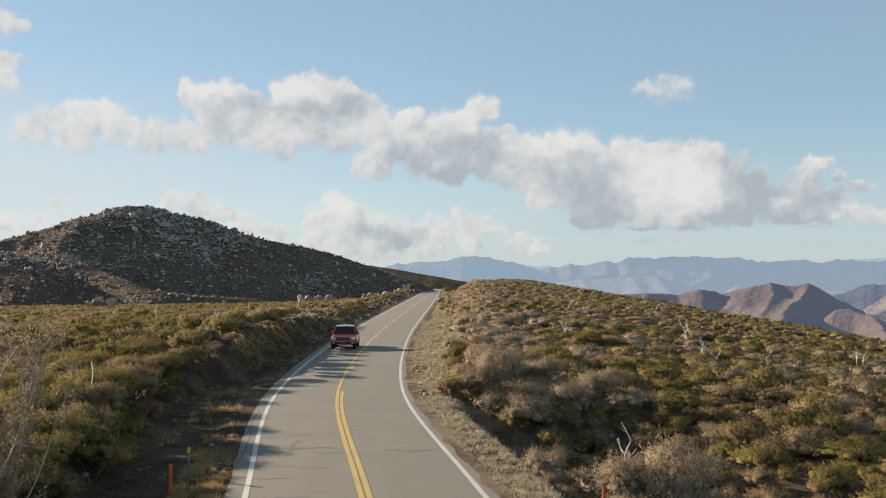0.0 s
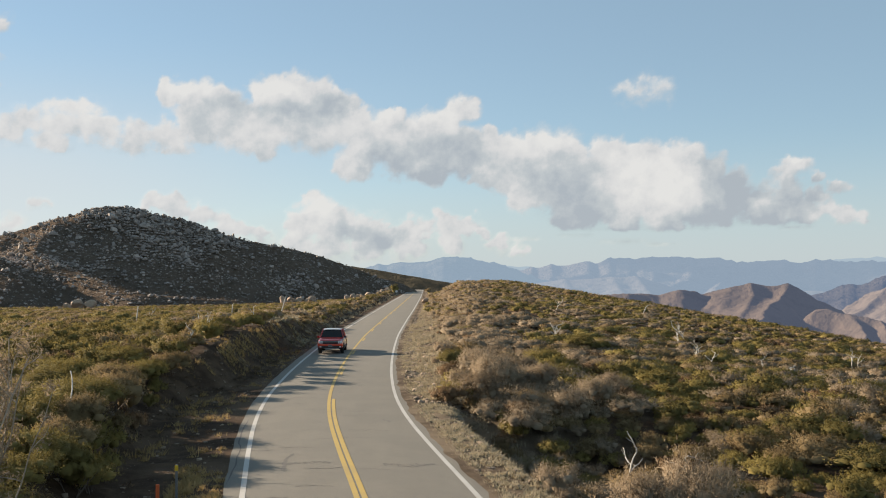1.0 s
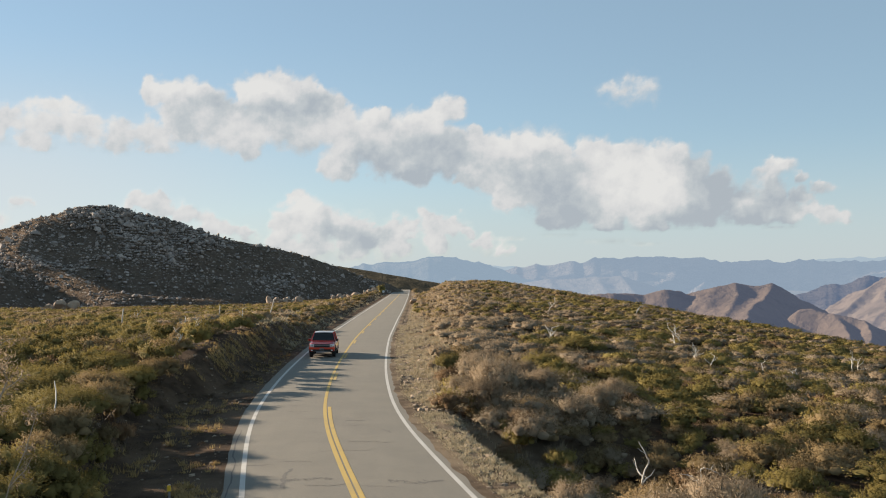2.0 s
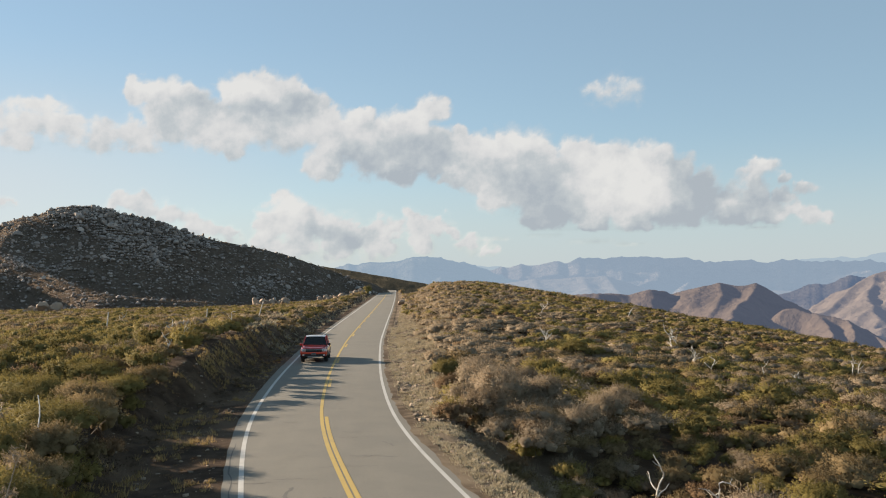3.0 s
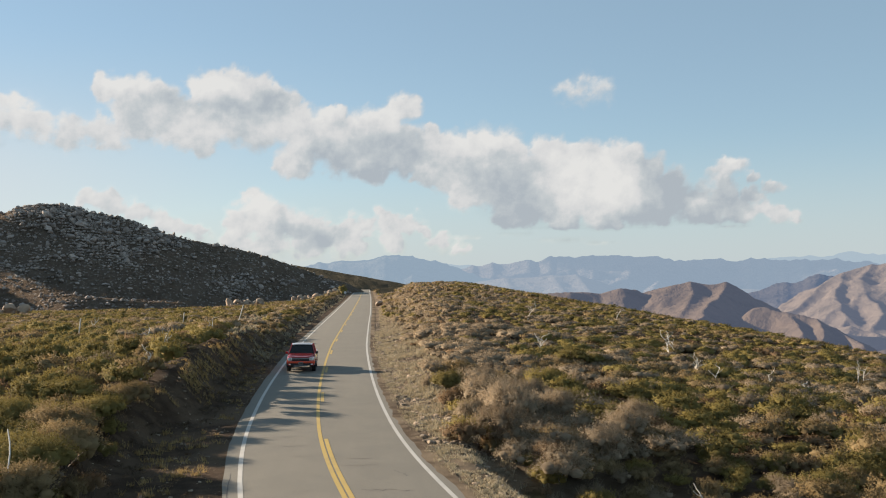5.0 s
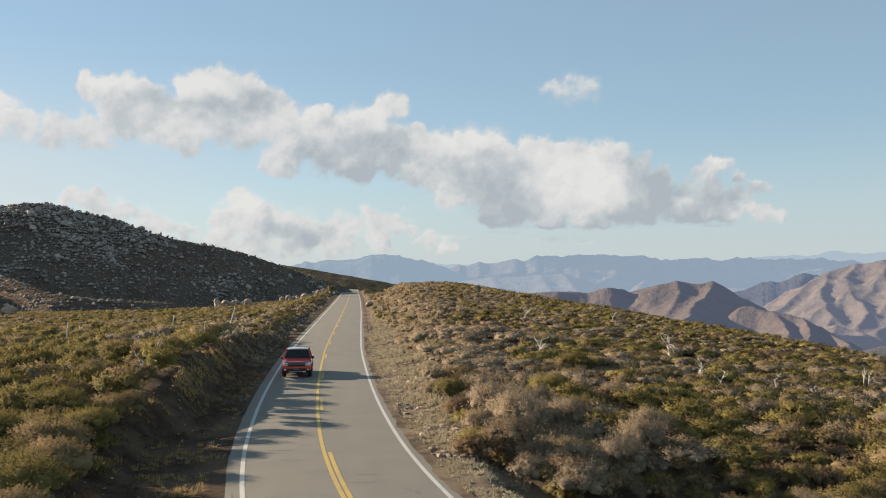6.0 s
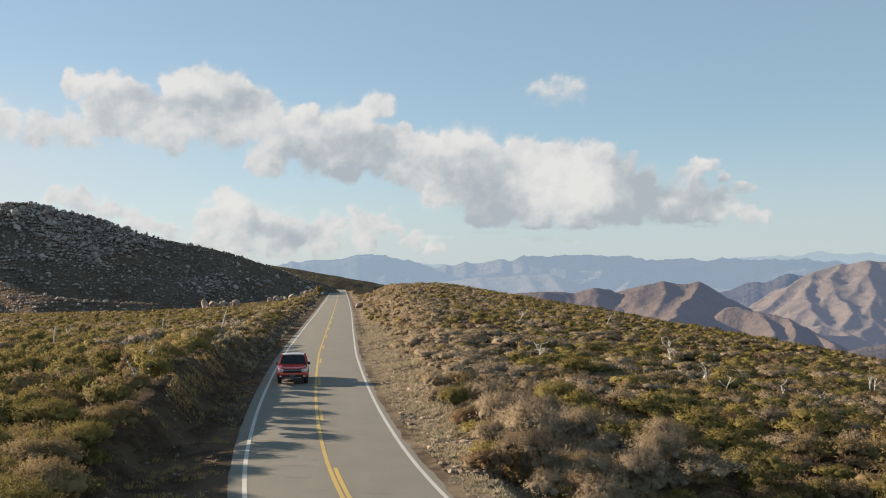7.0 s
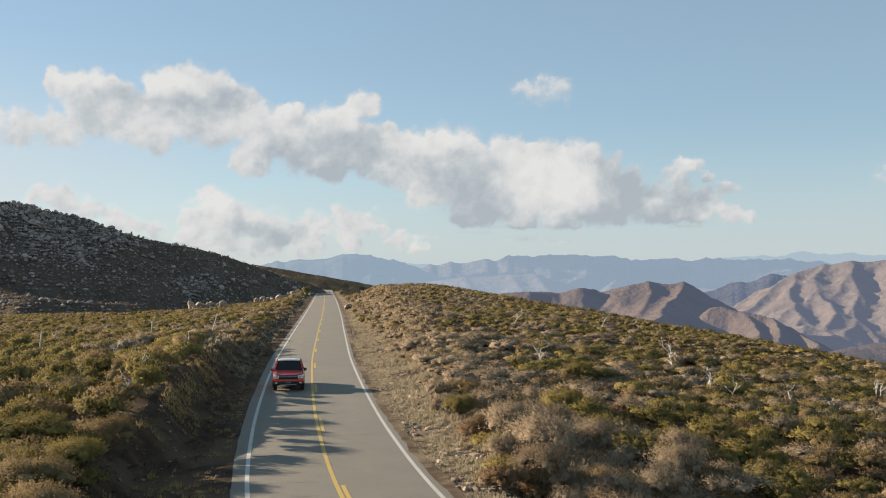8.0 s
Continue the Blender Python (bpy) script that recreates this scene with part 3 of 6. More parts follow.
_g = (1 + 5 ** 0.5) / 2
BALL = unit(np.array([(-1, _g, 0), (1, _g, 0), (-1, -_g, 0), (1, -_g, 0), (0, -1, _g), (0, 1, _g), (0, -1, -_g), (0, 1, -_g), (_g, 0, -1), (_g, 0, 1), (-_g, 0, -1), (-_g, 0, 1)], float))
BALL_F = np.array([[i, j, k] if np.dot(np.cross(BALL[j] - BALL[i], BALL[k] - BALL[i]), BALL[i]) > 0 else [i, k, j] for i in range(12) for j in range(i + 1, 12) for k in range(j + 1, 12) if max(np.linalg.norm(BALL[i] - BALL[j]), np.linalg.norm(BALL[j] - BALL[k]), np.linalg.norm(BALL[i] - BALL[k])) < 1.1])


def with_normals(v, n, solid):
    """Leaves (m, 3 corners, 3) with the lie of the mound at each, turned to face outwards, and the solid lobes (m, 3) with theirs."""
    face = np.cross(v[:, 1] - v[:, 0], v[:, 2] - v[:, 0])
    back = (face * n).sum(1) < 0
    v[back] = v[back][:, [0, 2, 1]]
    leaf = np.concatenate([v, np.repeat(n[:, None], 3, 1)], 2).reshape(-1, 6)
    out = np.concatenate([leaf] + solid)
    out[:, 2] = np.maximum(out[:, 2], -0.05)
    return out


def lobe_solids(rng, centre, big, core, order):
    """The dense inside of each lobe, which lets no light through."""
    out = []
    for i in order:
        lump = BALL * (big[i] * core, big[i] * core, big[i] * core * 0.85) * rng.uniform(0.85, 1.1, (12, 1)) + centre[i]
        lie = unit(0.45 * BALL + 0.5 * unit(lump - (0, 0, 0.2)) + (0, 0, 0.55))
        out.append(np.concatenate([lump[BALL_F], lie[BALL_F]], 2).reshape(-1, 6))
    return out


def leaves(rng, n, size, tall, narrow, upward, lobes, low=-0.35, core=0.0, cores=99):
    """Triangular leaves or sprays on the shells of several lobes; a plant 2 m across."""
    ang, rad = rng.uniform(0, 2 * math.pi, lobes), 0.66 * np.sqrt(rng.rand(lobes))
    centre = np.stack([rad * np.cos(ang), rad * np.sin(ang), tall * rng.uniform(0.30, 0.72, lobes)], 1)
    centre[0] = (0, 0, tall * 0.55)
    big = rng.uniform(0.24, 0.42, lobes)
    big[0] = 0.5
    pick = rng.choice(lobes, n, p=big ** 2 / (big ** 2).sum())
    d = rng.normal(size=(n, 3))
    d = unit(d)
    d[:, 2] = np.where(d[:, 2] < low, -d[:, 2], d[:, 2])
    p = centre[pick] + d * (big[pick] * (0.66 + 0.36 * rng.rand(n)))[:, None] * (1, 1, 0.85)
    p[:, 2] = np.maximum(p[:, 2], 0.02)
    ln = (size * rng.uniform(0.6, 1.5, n))[:, None]
    w = ln * narrow
    way = unit(d * 0.75 + (0, 0, 0.35 + upward * 0.5) + rng.normal(size=(n, 3)) * 0.45)
    side = unit(np.cross(way, rng.normal(size=(n, 3))))
    v = np.stack([p - side * w / 2 - way * ln * 0.35, p + side * w / 2 - way * ln * 0.35, p + way * ln * 0.65], 1)
    lie = unit(0.42 * d + 0.50 * unit(p - (0, 0, 0.25 * tall)) + (0, 0, 0.62) + 0.06 * rng.normal(size=(n, 3)))
    return with_normals(v, lie, lobe_solids(rng, centre, big, core, np.argsort(-big)[:cores]) if core else [])


def sprays(rng, n, per, length, size, tall, narrow, lobes, core, shell=0.55, cores=99):
    """Upright leafy shoots on the shells of several lobes: per leaves along each of n shoots."""
    ang, rad = rng.uniform(0, 2 * math.pi, lobes), 0.7 * np.sqrt(rng.rand(lobes))
    big = rng.uniform(0.2, 0.36, lobes)
    centre = np.stack([rad * np.cos(ang), rad * np.sin(ang), tall * (0.30 + 0.42 * (1 - rad ** 2)) * rng.uniform(0.8, 1.15, lobes)], 1)
    centre[0], big[0] = (0, 0, tall * 0.45), 0.5
    pick = rng.choice(lobes, n, p=big ** 2 / (big ** 2).sum())
    d = unit(rng.normal(size=(n, 3)))
    d[:, 2] = np.where(d[:, 2] < -0.45, -d[:, 2], d[:, 2])
    p = centre[pick] + d * (big[pick] * (shell + (1.0 - shell) * rng.rand(n)))[:, None] * (1, 1, 0.85)
    way = unit(d * 0.75 + (0, 0, 0.55) + rng.normal(size=(n, 3)) * 0.3)
    ln = length * rng.uniform(0.5, 1.4, n)
    f = (np.arange(per) + 0.5) / per
    q = (p[:, None] + way[:, None] * (ln[:, None] * f)[..., None]).reshape(-1, 3) + rng.normal(size=(n * per, 3)) * length * 0.09
    w = np.repeat(way, per, 0)
    leaf = unit(w * 0.8 + rng.normal(size=q.shape) * 0.7)
    side = unit(np.cross(leaf, np.repeat(d, per, 0) + rng.normal(size=q.shape) * 0.45))
    sz = (size * rng.uniform(0.7, 1.4, len(q)) * np.tile(1.15 - 0.5 * f, n))[:, None]
    v = np.stack([q - side * sz * narrow / 2, q + side * sz * narrow / 2, q + leaf * sz], 1)
    lie = unit(0.42 * np.repeat(d, per, 0) + 0.50 * unit(q - (0, 0, 0.25 * tall)) + (0, 0, 0.62) + 0.06 * rng.normal(size=q.shape))
    return with_normals(v, lie, lobe_solids(rng, centre, big, core, range(min(lobes, cores))))


def stems(rng, n, tall, thick, reach=0.85, wild=0.12):
    """Thin bent stems from the root outwards, three-sided."""
    verts, faces = [], []
    for _ in range(n):
        a, r = rng.uniform(0, 2 * math.pi), reach * math.sqrt(rng.rand())
        tip = np.array([r * math.cos(a), r * math.sin(a), tall * rng.uniform(0.7, 1.15) * (1 - 0.35 * r)])
        base = np.array([0.12 * math.cos(a), 0.12 * math.sin(a), -0.05])
        bend = rng.normal(size=3) * wild
        prev = len(verts)
        for k, f in enumerate((0, 0.4, 0.75, 1.0)):
            c = base + (tip - base) * f + bend * math.sin(f * math.pi) + rng.normal(size=3) * wild * 0.3 * (0 < f < 1)
            w = thick * (1 - 0.85 * f)
            for j in range(3):
                b = j * 2.094 + a
                verts.append(c + np.array([w * math.cos(b), w * math.sin(b), 0]))
            if k:
                q = prev + 3 * k
                for j in range(3):
                    j2 = (j + 1) % 3
                    faces += [(q - 3 + j, q - 3 + j2, q + j2), (q - 3 + j, q + j2, q + j)]
    return np.array(verts), np.array(faces)


# kind: (material, height of a plant 2 m across, leaf, narrowness, upward, lobes, stems)
KINDS = {
    "green": (GREEN, 1.25, 1.05, 0.45, 0.45, 20, 5),
    "olive": (OLIVE, 1.15, 1.1, 0.42, 0.6, 20, 6),
    "grey": (GREY, 1.3, 1.45, 0.15, 0.6, 16, 26),
    "rust": (RUST, 1.0, 1.2, 0.35, 0.6, 15, 8),
}
NAMES = {"green": "green_shrub", "olive": "olive_shrub", "grey": "dry_shrub", "rust": "rusty_shrub"}
LABELS = {"green": "rounded yellow-green chaparral shrub with dense small leaves", "olive": "olive-brown feathery chaparral shrub", "grey": "leafless grey-brown twiggy dry shrub", "rust": "low rust-brown dried shrub"}


def tris(v):
    return np.arange(len(v)).reshape(-1, 3)


LOD = {"close": (7000, 0.038), "near": (2500, 0.052), "middle": (900, 0.082), "mid": (380, 0.106), "far": (110, 0.17), "distant": (36, 0.30)}      # leaves on a plant, and their length
CORES = {"close": 99, "near": 16, "middle": 12, "mid": 7, "far": 3, "distant": 2}
SHAPES = {}
for ki, (kind, (mat, tall, leaf, narrow, upward, lobes, nst)) in enumerate(KINDS.items()):
    for lod, (n, size) in LOD.items():
        for k in range(5):
            r = np.random.RandomState(100 * ki + 10 * k + list(LOD).index(lod))
            m = int(n * (0.55 / (narrow * leaf ** 2)) ** 0.35)
            if lod in ("close", "near", "middle") and kind != "grey":
                per, more = {"close": (9, 8), "near": (7, 2), "middle": (5, -4)}[lod]
                v = sprays(r, int(n * 1.15 / per), per, 0.18, size * leaf * 1.12, tall, narrow * 1.1, lobes + more, 0.60, cores=CORES[lod])
            elif kind == "grey" and lod in ("near", "middle"):
                per = 7 if lod == "near" else 5
                v = sprays(r, int(n * 1.2 / per), per, 0.28, size * 1.4, tall * 1.05, 0.28, 16, 0.58, shell=0.5, cores=CORES[lod])
            elif lod == "close":
                v = sprays(r, n // 11, 9, 0.32, 0.085, tall * 1.05, 0.22, 20, 0.5, shell=0.4)
            elif kind == "grey" and lod in ("mid", "far", "distant"):      # far off, the twigs run together
                v = leaves(r, int(n * 1.25), size, tall, 0.42, 0.5, lobes, core=0.66, cores=CORES[lod])
            else:
                v = leaves(r, m, size * leaf, tall, narrow, upward, lobes, core={"mid": 0.68, "far": 0.72, "distant": 0.74}[lod], cores=CORES[lod])
            SHAPES[kind, lod, k] = v

# where the plants stand, and the boulders on the plateau's rim between them
RIM = [(-58.5, 168, 1.3), (-56.6, 169, 1.1), (-60.2, 168, 0.8)]      # a pair of large ones, then rows of smaller
for _x0, _y0, _x1, _y1, _n in ((-34.5, 222, -25.5, 229, 17), (-23.6, 296, -17.4, 302, 16), (-17.6, 326, -11.8, 336, 14)):
    for _k in range(_n):
        _f = (_k + 0.35 * math.sin(5.1 * _k)) / (_n - 1)
        RIM.append((_x0 + (_x1 - _x0) * _f, _y0 + (_y1 - _y0) * _f + 0.8 * math.sin(2.3 * _k), 0.72 + 0.40 * math.sin(1.9 * _k + 0.4)))
rng = np.random.RandomState(5)


def choose_kind(x, y, u, r):
    """Patches: dry twigs beside the road to the east, green further off, olive and green to the west."""
    patch = fbm(np.asarray(x) * 0.09 + 40, np.asarray(y) * 0.09, 3)
    patch2 = fbm(np.asarray(x) * 0.16 + 90, np.asarray(y) * 0.16 + 3, 2)
    out = np.empty(len(x), object)
    for i in range(len(x)):
        if u[i] > 0:
            dry = 0.50 * (1 - step(9, 18, u[i])) + 0.16 + 0.26 * step(58, 85, y[i]) * (1 - step(18, 46, u[i]))
            g = 0.62 * step(0.42, 0.56, patch[i]) + 0.08 + 0.36 * step(13, 26, u[i]) * step(36, 60, y[i]) - 0.2 * (1 - step(48, 66, y[i])) * step(0.42, 0.56, patch[i])
        else:
            dry, g = 0.05 + 0.10 * step(60, 110, y[i]), 0.42 * step(0.43, 0.57, patch[i]) + 0.34
        q = r[i] * 0.55 + 0.45 * patch2[i] * 1.0
        q = np.clip((q - 0.18) / 0.64, 0, 1)
        out[i] = "grey" if q < dry else "green" if q < dry + (1 - dry) * g else "rust" if q > 0.93 else "olive"
    return out


def scatter(x0, x1, y0, y1, cell, seen=True):
    xs, ys = np.meshgrid(np.arange(x0, x1, cell), np.arange(y0, y1, cell))
    x, y = xs.ravel() + rng.uniform(-0.48, 0.48, xs.size) * cell, ys.ravel() + rng.uniform(-0.48, 0.48, xs.size) * cell
    u = x - road_x(y)
    west = PAVED + 3.1 + 0.8 * step(32, 46, y) - 0.7 * step(95, 135, y)
    gully = step(29, 34, y) * (1 - step(42, 47, y))
    east = PAVED + 1.9 + 0.9 * gully + 1.1 * step(40, 80, y) - 1.6 * step(120, 170, y) + 1.4 * (fbm(x * 0.3, y * 0.3, 2) - 0.5)
    keep = np.where(u > 0, u > east, -u > west)
    ahead = (x > -0.47 * y - 8) & (x < np.maximum(0.48 * y, 0.63 * (y - 13.8) - 5.2) + 4)
    keep &= ahead if seen else (~ahead | (y < 17))
    terrace = (np.abs(u + 8.6 + 1.2 * np.sin(y / 17)) < 0.75) | (np.abs(u + 12.4 + np.sin(y / 23)) < 0.6)
    keep &= ~(terrace & (y > 78) & (y < 330) & (u < 0))
    for rx, ry, rs in RIM:
        keep &= (np.hypot(x - rx, y - ry) > 0.5 + 0.6 * rs) & ~((np.abs(x - rx) < 0.7 * rs) & (y < ry) & (y > ry - 4))
    keep &= rng.rand(len(x)) < 0.97 - 0.4 * step(0.61, 0.68, fbm(x * 0.35 + 7, y * 0.35, 2)) * (u > 0)
    keep &= np.where(u > 0, y < 201 + 1.685 * np.clip(x, -10, 70) - 5.054 * np.clip(x - 20, 0, 60) + 14, y < 190 + 190 * step(-34, -7, u) + 8)   # not beyond the brow
    return x[keep], y[keep], u[keep]


def place(shapes, x, y, z, scale, squash, spin, tints):
    verts, tint = [], []
    for i in range(len(x)):
        v = shapes[i]
        c, s = math.cos(spin[i]), math.sin(spin[i])
        w = np.empty_like(v)
        w[:, 0] = (v[:, 0] * c - v[:, 1] * s) * scale[i] + x[i]
        w[:, 1] = (v[:, 0] * s + v[:, 1] * c) * scale[i] + y[i]
        w[:, 2] = v[:, 2] * scale[i] * squash[i] + z[i]
        w[:, 3], w[:, 4], w[:, 5] = v[:, 3] * c - v[:, 4] * s, v[:, 3] * s + v[:, 4] * c, v[:, 5]
        verts.append(w)
        tint.append(np.full(len(v), tints[i]))
    return np.concatenate(verts), np.concatenate(tint)


def fill_gully():
    """Low shrubs on the floor of the gully below the verge."""
    r = np.random.RandomState(41)
    n = 95
    y = r.uniform(29, 48, n)
    x = road_x(y) + r.uniform(6.9, 13.5, n)
    kinds = r.choice(["green", "olive", "olive", "rust", "grey", "olive"], n)
    for kind in KINDS:
        i = np.where(kinds == kind)[0]
        v, tint = place([SHAPES[kind, "near", k] for k in r.randint(0, 5, len(i))], x[i], y[i], ground_z(x[i], y[i]) - 0.06, r.uniform(0.45, 0.85, len(i)), r.uniform(0.8, 1.1, len(i)), r.uniform(0, 6.28, len(i)), r.rand(len(i)))
        tagged(mesh_object("chaparral", v, tris(v), KINDS[kind][0], tint=tint), "low shrubs crowded in the gully below the verge", "shrubs", kind="stuff")


fill_gully()


def crest_brush():
    """Brush on the cut beside the road where it tops the crest."""
    r = np.random.RandomState(43)
    n = 560
    y = 100 + 230 * r.rand(n) ** 1.2
    x = road_x(y) + np.where(r.rand(n) < 0.72, r.uniform(5.3, 13, n) + 1.2 * (1 - step(120, 165, y)), -r.uniform(6.2, 9, n))
    kinds = r.choice(["green", "olive", "olive", "grey", "grey"], n)
    for kind in KINDS:
        i = np.where(kinds == kind)[0]
        if len(i):
            v, tint = place([SHAPES[kind, "far", k] for k in r.randint(0, 5, len(i))], x[i], y[i], ground_z(x[i], y[i]) - 0.06, r.uniform(0.5, 1.0, len(i)), r.uniform(0.6, 0.95, len(i)), r.uniform(0, 6.28, len(i)), r.rand(len(i)))
            tagged(mesh_object("chaparral", v, tris(v), KINDS[kind][0], tint=tint), "dry brush beside the road's crest", "shrubs", kind="stuff")


crest_brush()
zones = [("near", (-30, 30, 17, 48, 1.38)), ("middle", (-42, 44, 48, 68, 1.38)), ("mid", (-62, 66, 68, 102, 1.38)), ("far", (-130, 110, 102, 170, 1.45)), ("distant", (-130, 110, 170, 385, 1.45)), ("far", (-21, 20, -12, 20, 1.3))]
singles = []
for lod, (x0, x1, y0, y1, cell) in zones:
    x, y, u = scatter(x0, x1, y0, y1, cell, y0 > 0)
    kinds = choose_kind(x, y, u, rng.rand(len(x)))
    size = cell * (0.40 + 0.68 * rng.rand(len(x)) ** 2 if y0 < 60 else 0.50 + 0.40 * rng.rand(len(x))) * (0.85 + 0.5 * (fbm(x * 0.2, y * 0.2 + 50, 2) - 0.3))
    size *= np.where(np.abs(u) < PAVED + 4.2, np.where(u > 0, 0.72 - 0.14 * step(55, 75, y), 0.45 + 0.4 * step(1.0, 3.5, -u - PAVED)), 1.0)
    size *= 0.78 if y0 > 100 else 1.09 if cell < 1.4 and y0 > 0 else 1.0
    size *= np.where((u < -9.5) & (y < 50), 0.86, np.where(u > 0, 1.08 + 0.14 * step(62, 75, y), 1.0))
    size *= 1.35 if y0 < 0 else 1.0
    squash = (rng.uniform(0.85, 1.35, len(x)) if y0 < 60 else rng.uniform(0.95, 1.2, len(x))) * (0.72 if y0 > 100 else 1.0) * np.minimum(1.15, (0.72 / size) ** np.where(u > 0, 0.3, 0.6)) * np.where(u > 0, 0.80 - 0.12 * step(60, 75, y) + 0.15 * step(100, 130, y), 1.0)
    spin, tints, pick = rng.uniform(0, 6.28, len(x)), rng.rand(len(x)), rng.randint(0, 5, len(x))
    z = ground_z(x, y) - 0.06
    if lod == "near":
        order = np.argsort(np.hypot(x + 2, y - 6))
        chosen = set(order[:300].tolist())
        singles = [(kinds[i], pick[i], x[i], y[i], z[i], size[i], squash[i], spin[i]) for i in order[:300]]
    else:
        chosen = set()
    for kind in KINDS:
        idx = [i for i in range(len(x)) if kinds[i] == kind and i not in chosen]
        if not idx:
            continue
        v, tint = place([SHAPES[kind, lod, pick[i]] for i in idx], x[idx], y[idx], z[idx], size[idx], squash[idx], spin[idx], tints[idx])
        ob = mesh_object("chaparral", v, tris(v), KINDS[kind][0], tint=tint)
        tagged(ob, {"green": "green chaparral covering the slopes", "olive": "olive-brown chaparral covering the slopes", "grey": "grey dry brush among the chaparral", "rust": "rust-brown dried brush among the chaparral"}[kind], "shrubs", kind="stuff")

# low dark brush on the cut bank west of the road
n = 260
y = 33 + 85 * rng.rand(n) ** 1.1
u = -PAVED - 0.75 - 2.6 * rng.rand(n) ** 0.8 - 2.4 * (1 - step(46, 60, y))
x = road_x(y) + u
shape, pick = rng.choice(["olive", "rust", "grey", "olive", "green"], n), rng.randint(0, 5, n)
size = rng.uniform(0.14, 0.36, n) * (0.55 + 0.45 * step(0.6, 2.0, -u - PAVED))
for kind in ("olive", "rust", "grey", "green"):
    i = np.where(shape == kind)[0]
    v, tint = place([SHAPES[kind, "far", k][:195] for k in pick[i]], x[i], y[i], ground_z(x[i], y[i]) - 0.05, size[i], rng.uniform(0.7, 1.2, len(i)), rng.uniform(0, 6.28, len(i)), rng.rand(len(i)))
    tagged(mesh_object("bank_brush", v, tris(v), RUST if kind in ("rust", "grey") else HILL_BRUSH, tint=tint), "low tangled brush on the shaded cut bank", "brush", kind="stuff")

n = 260
y = 34 + 75 * rng.rand(n) ** 1.3
x = road_x(y) - PAVED - 2.7 - 2.4 * rng.rand(n) * (1 - 0.2 * step(48, 60, y)) + 2.25 * step(46, 58, y)
v, tint = place([SHAPES["olive", "far", k][:195] for k in rng.randint(0, 5, n)], x, y, ground_z(x, y) - 0.05, rng.uniform(0.14, 0.36, n), rng.uniform(0.6, 1.0, n), rng.uniform(0, 6.28, n), rng.rand(n))
tagged(mesh_object("bank_brush", v, tris(v), HILL_BRUSH, tint=tint), "dark dead brush at the foot of the bank", "brush", kind="stuff")

# the shrubs nearest the way, each a thing of its own
protos = {}
for kind, k, x, y, z, s, q, spin in singles:
    m = Matrix.LocRotScale((x, y, z), Euler((0, 0, spin)), (s, s, s * q))
    if (kind, k) not in protos:
        ob = new(NAMES[kind])
        tagged(ob, LABELS[kind], "shrub", "chaparral shrubs beside the road")
        v = SHAPES[kind, "near", k]
        mesh_object("foliage", v, tris(v), KINDS[kind][0], ob)
        sv, sf = stems(np.random.RandomState(k + 3), KINDS[kind][6], KINDS[kind][1], 0.02)
        mesh_object("stem", sv, sf, GREY if kind == "grey" else BARK, ob)
        ob.matrix_basis = m
        protos[kind, k] = ob
    else:
        made = copy_thing(protos[kind, k], pose(0, 0, 0))
        made.matrix_basis = m


def big_shrub(kind, k, label, m, seen={}):
    """A large shrub with fine foliage, built once for each shape and then copied."""
    if (kind, k) in seen:
        ob = copy_thing(seen[kind, k], pose(0, 0, 0))
    else:
        ob = seen[kind, k] = new(NAMES[kind])
        v = SHAPES[kind, "close", k]
        mesh_object("foliage", v, tris(v), KINDS[kind][0], ob)
        sv, sf = stems(np.random.RandomState(k + 31), KINDS[kind][6] * 2, KINDS[kind][1], 0.014)
        mesh_object("stem", sv, sf, GREY if kind == "grey" else BARK, ob)
    ob.matrix_basis = m
    return tagged(ob, label, "shrub", "large shrubs beside the road")


# taller bushes at the verge's edge, most of them dry
TALL = [("grey", 6.7, 47.0, 1.25, 1.25), ("grey", 7.9, 50.2, 1.5, 1.3), ("rust", 6.2, 54.8, 0.95, 1.1), ("olive", 9.2, 47.6, 1.2, 1.0), ("grey", 7.4, 54.0, 1.2, 1.35), ("rust", 9.7, 50.4, 1.15, 1.1), ("grey", 10.8, 53.6, 1.3, 1.15), ("green", 6.6, 60.4, 1.15, 1.05),
        ("olive", 8.6, 58.0, 1.2, 1.1), ("grey", 10.9, 47.0, 1.2, 1.1), ("grey", 12.8, 50.0, 1.3, 1.1), ("green", 12.4, 57.0, 1.35, 1.1), ("grey", 10.4, 58.5, 1.1, 1.2), ("grey", 14.6, 54.0, 1.2, 1.1), ("rust", 8.0, 44.6, 1.0, 1.2), ("grey", 6.2, 50.3, 0.8, 1.3),
        ("grey", 7.6, 27.6, 1.2, 1.4), ("grey", 9.2, 28.6, 1.4, 1.45), ("rust", 10.8, 28.2, 1.2, 1.1), ("green", 12.5, 64.0, 1.5, 1.1), ("green", 17.5, 78.6, 1.5, 0.95), ("green", 19.0, 79.2, 1.2, 0.9)]
for k, (kind, u, y, sc, q) in enumerate(TALL):
    x = float(road_x(y)) + u
    big_shrub(kind, k % 5, {"grey": "tall leafless grey-brown bush at the edge of the verge", "rust": "rust-brown dried bush at the edge of the verge", "olive": "tall olive-brown bush at the edge of the verge", "green": "dense dark green bush near the verge"}[kind],
              Matrix.LocRotScale((x, y, float(ground_z(x, y)) - 0.05), Euler((0, 0, 1.7 * k)), (sc, sc, sc * q * 0.9)))

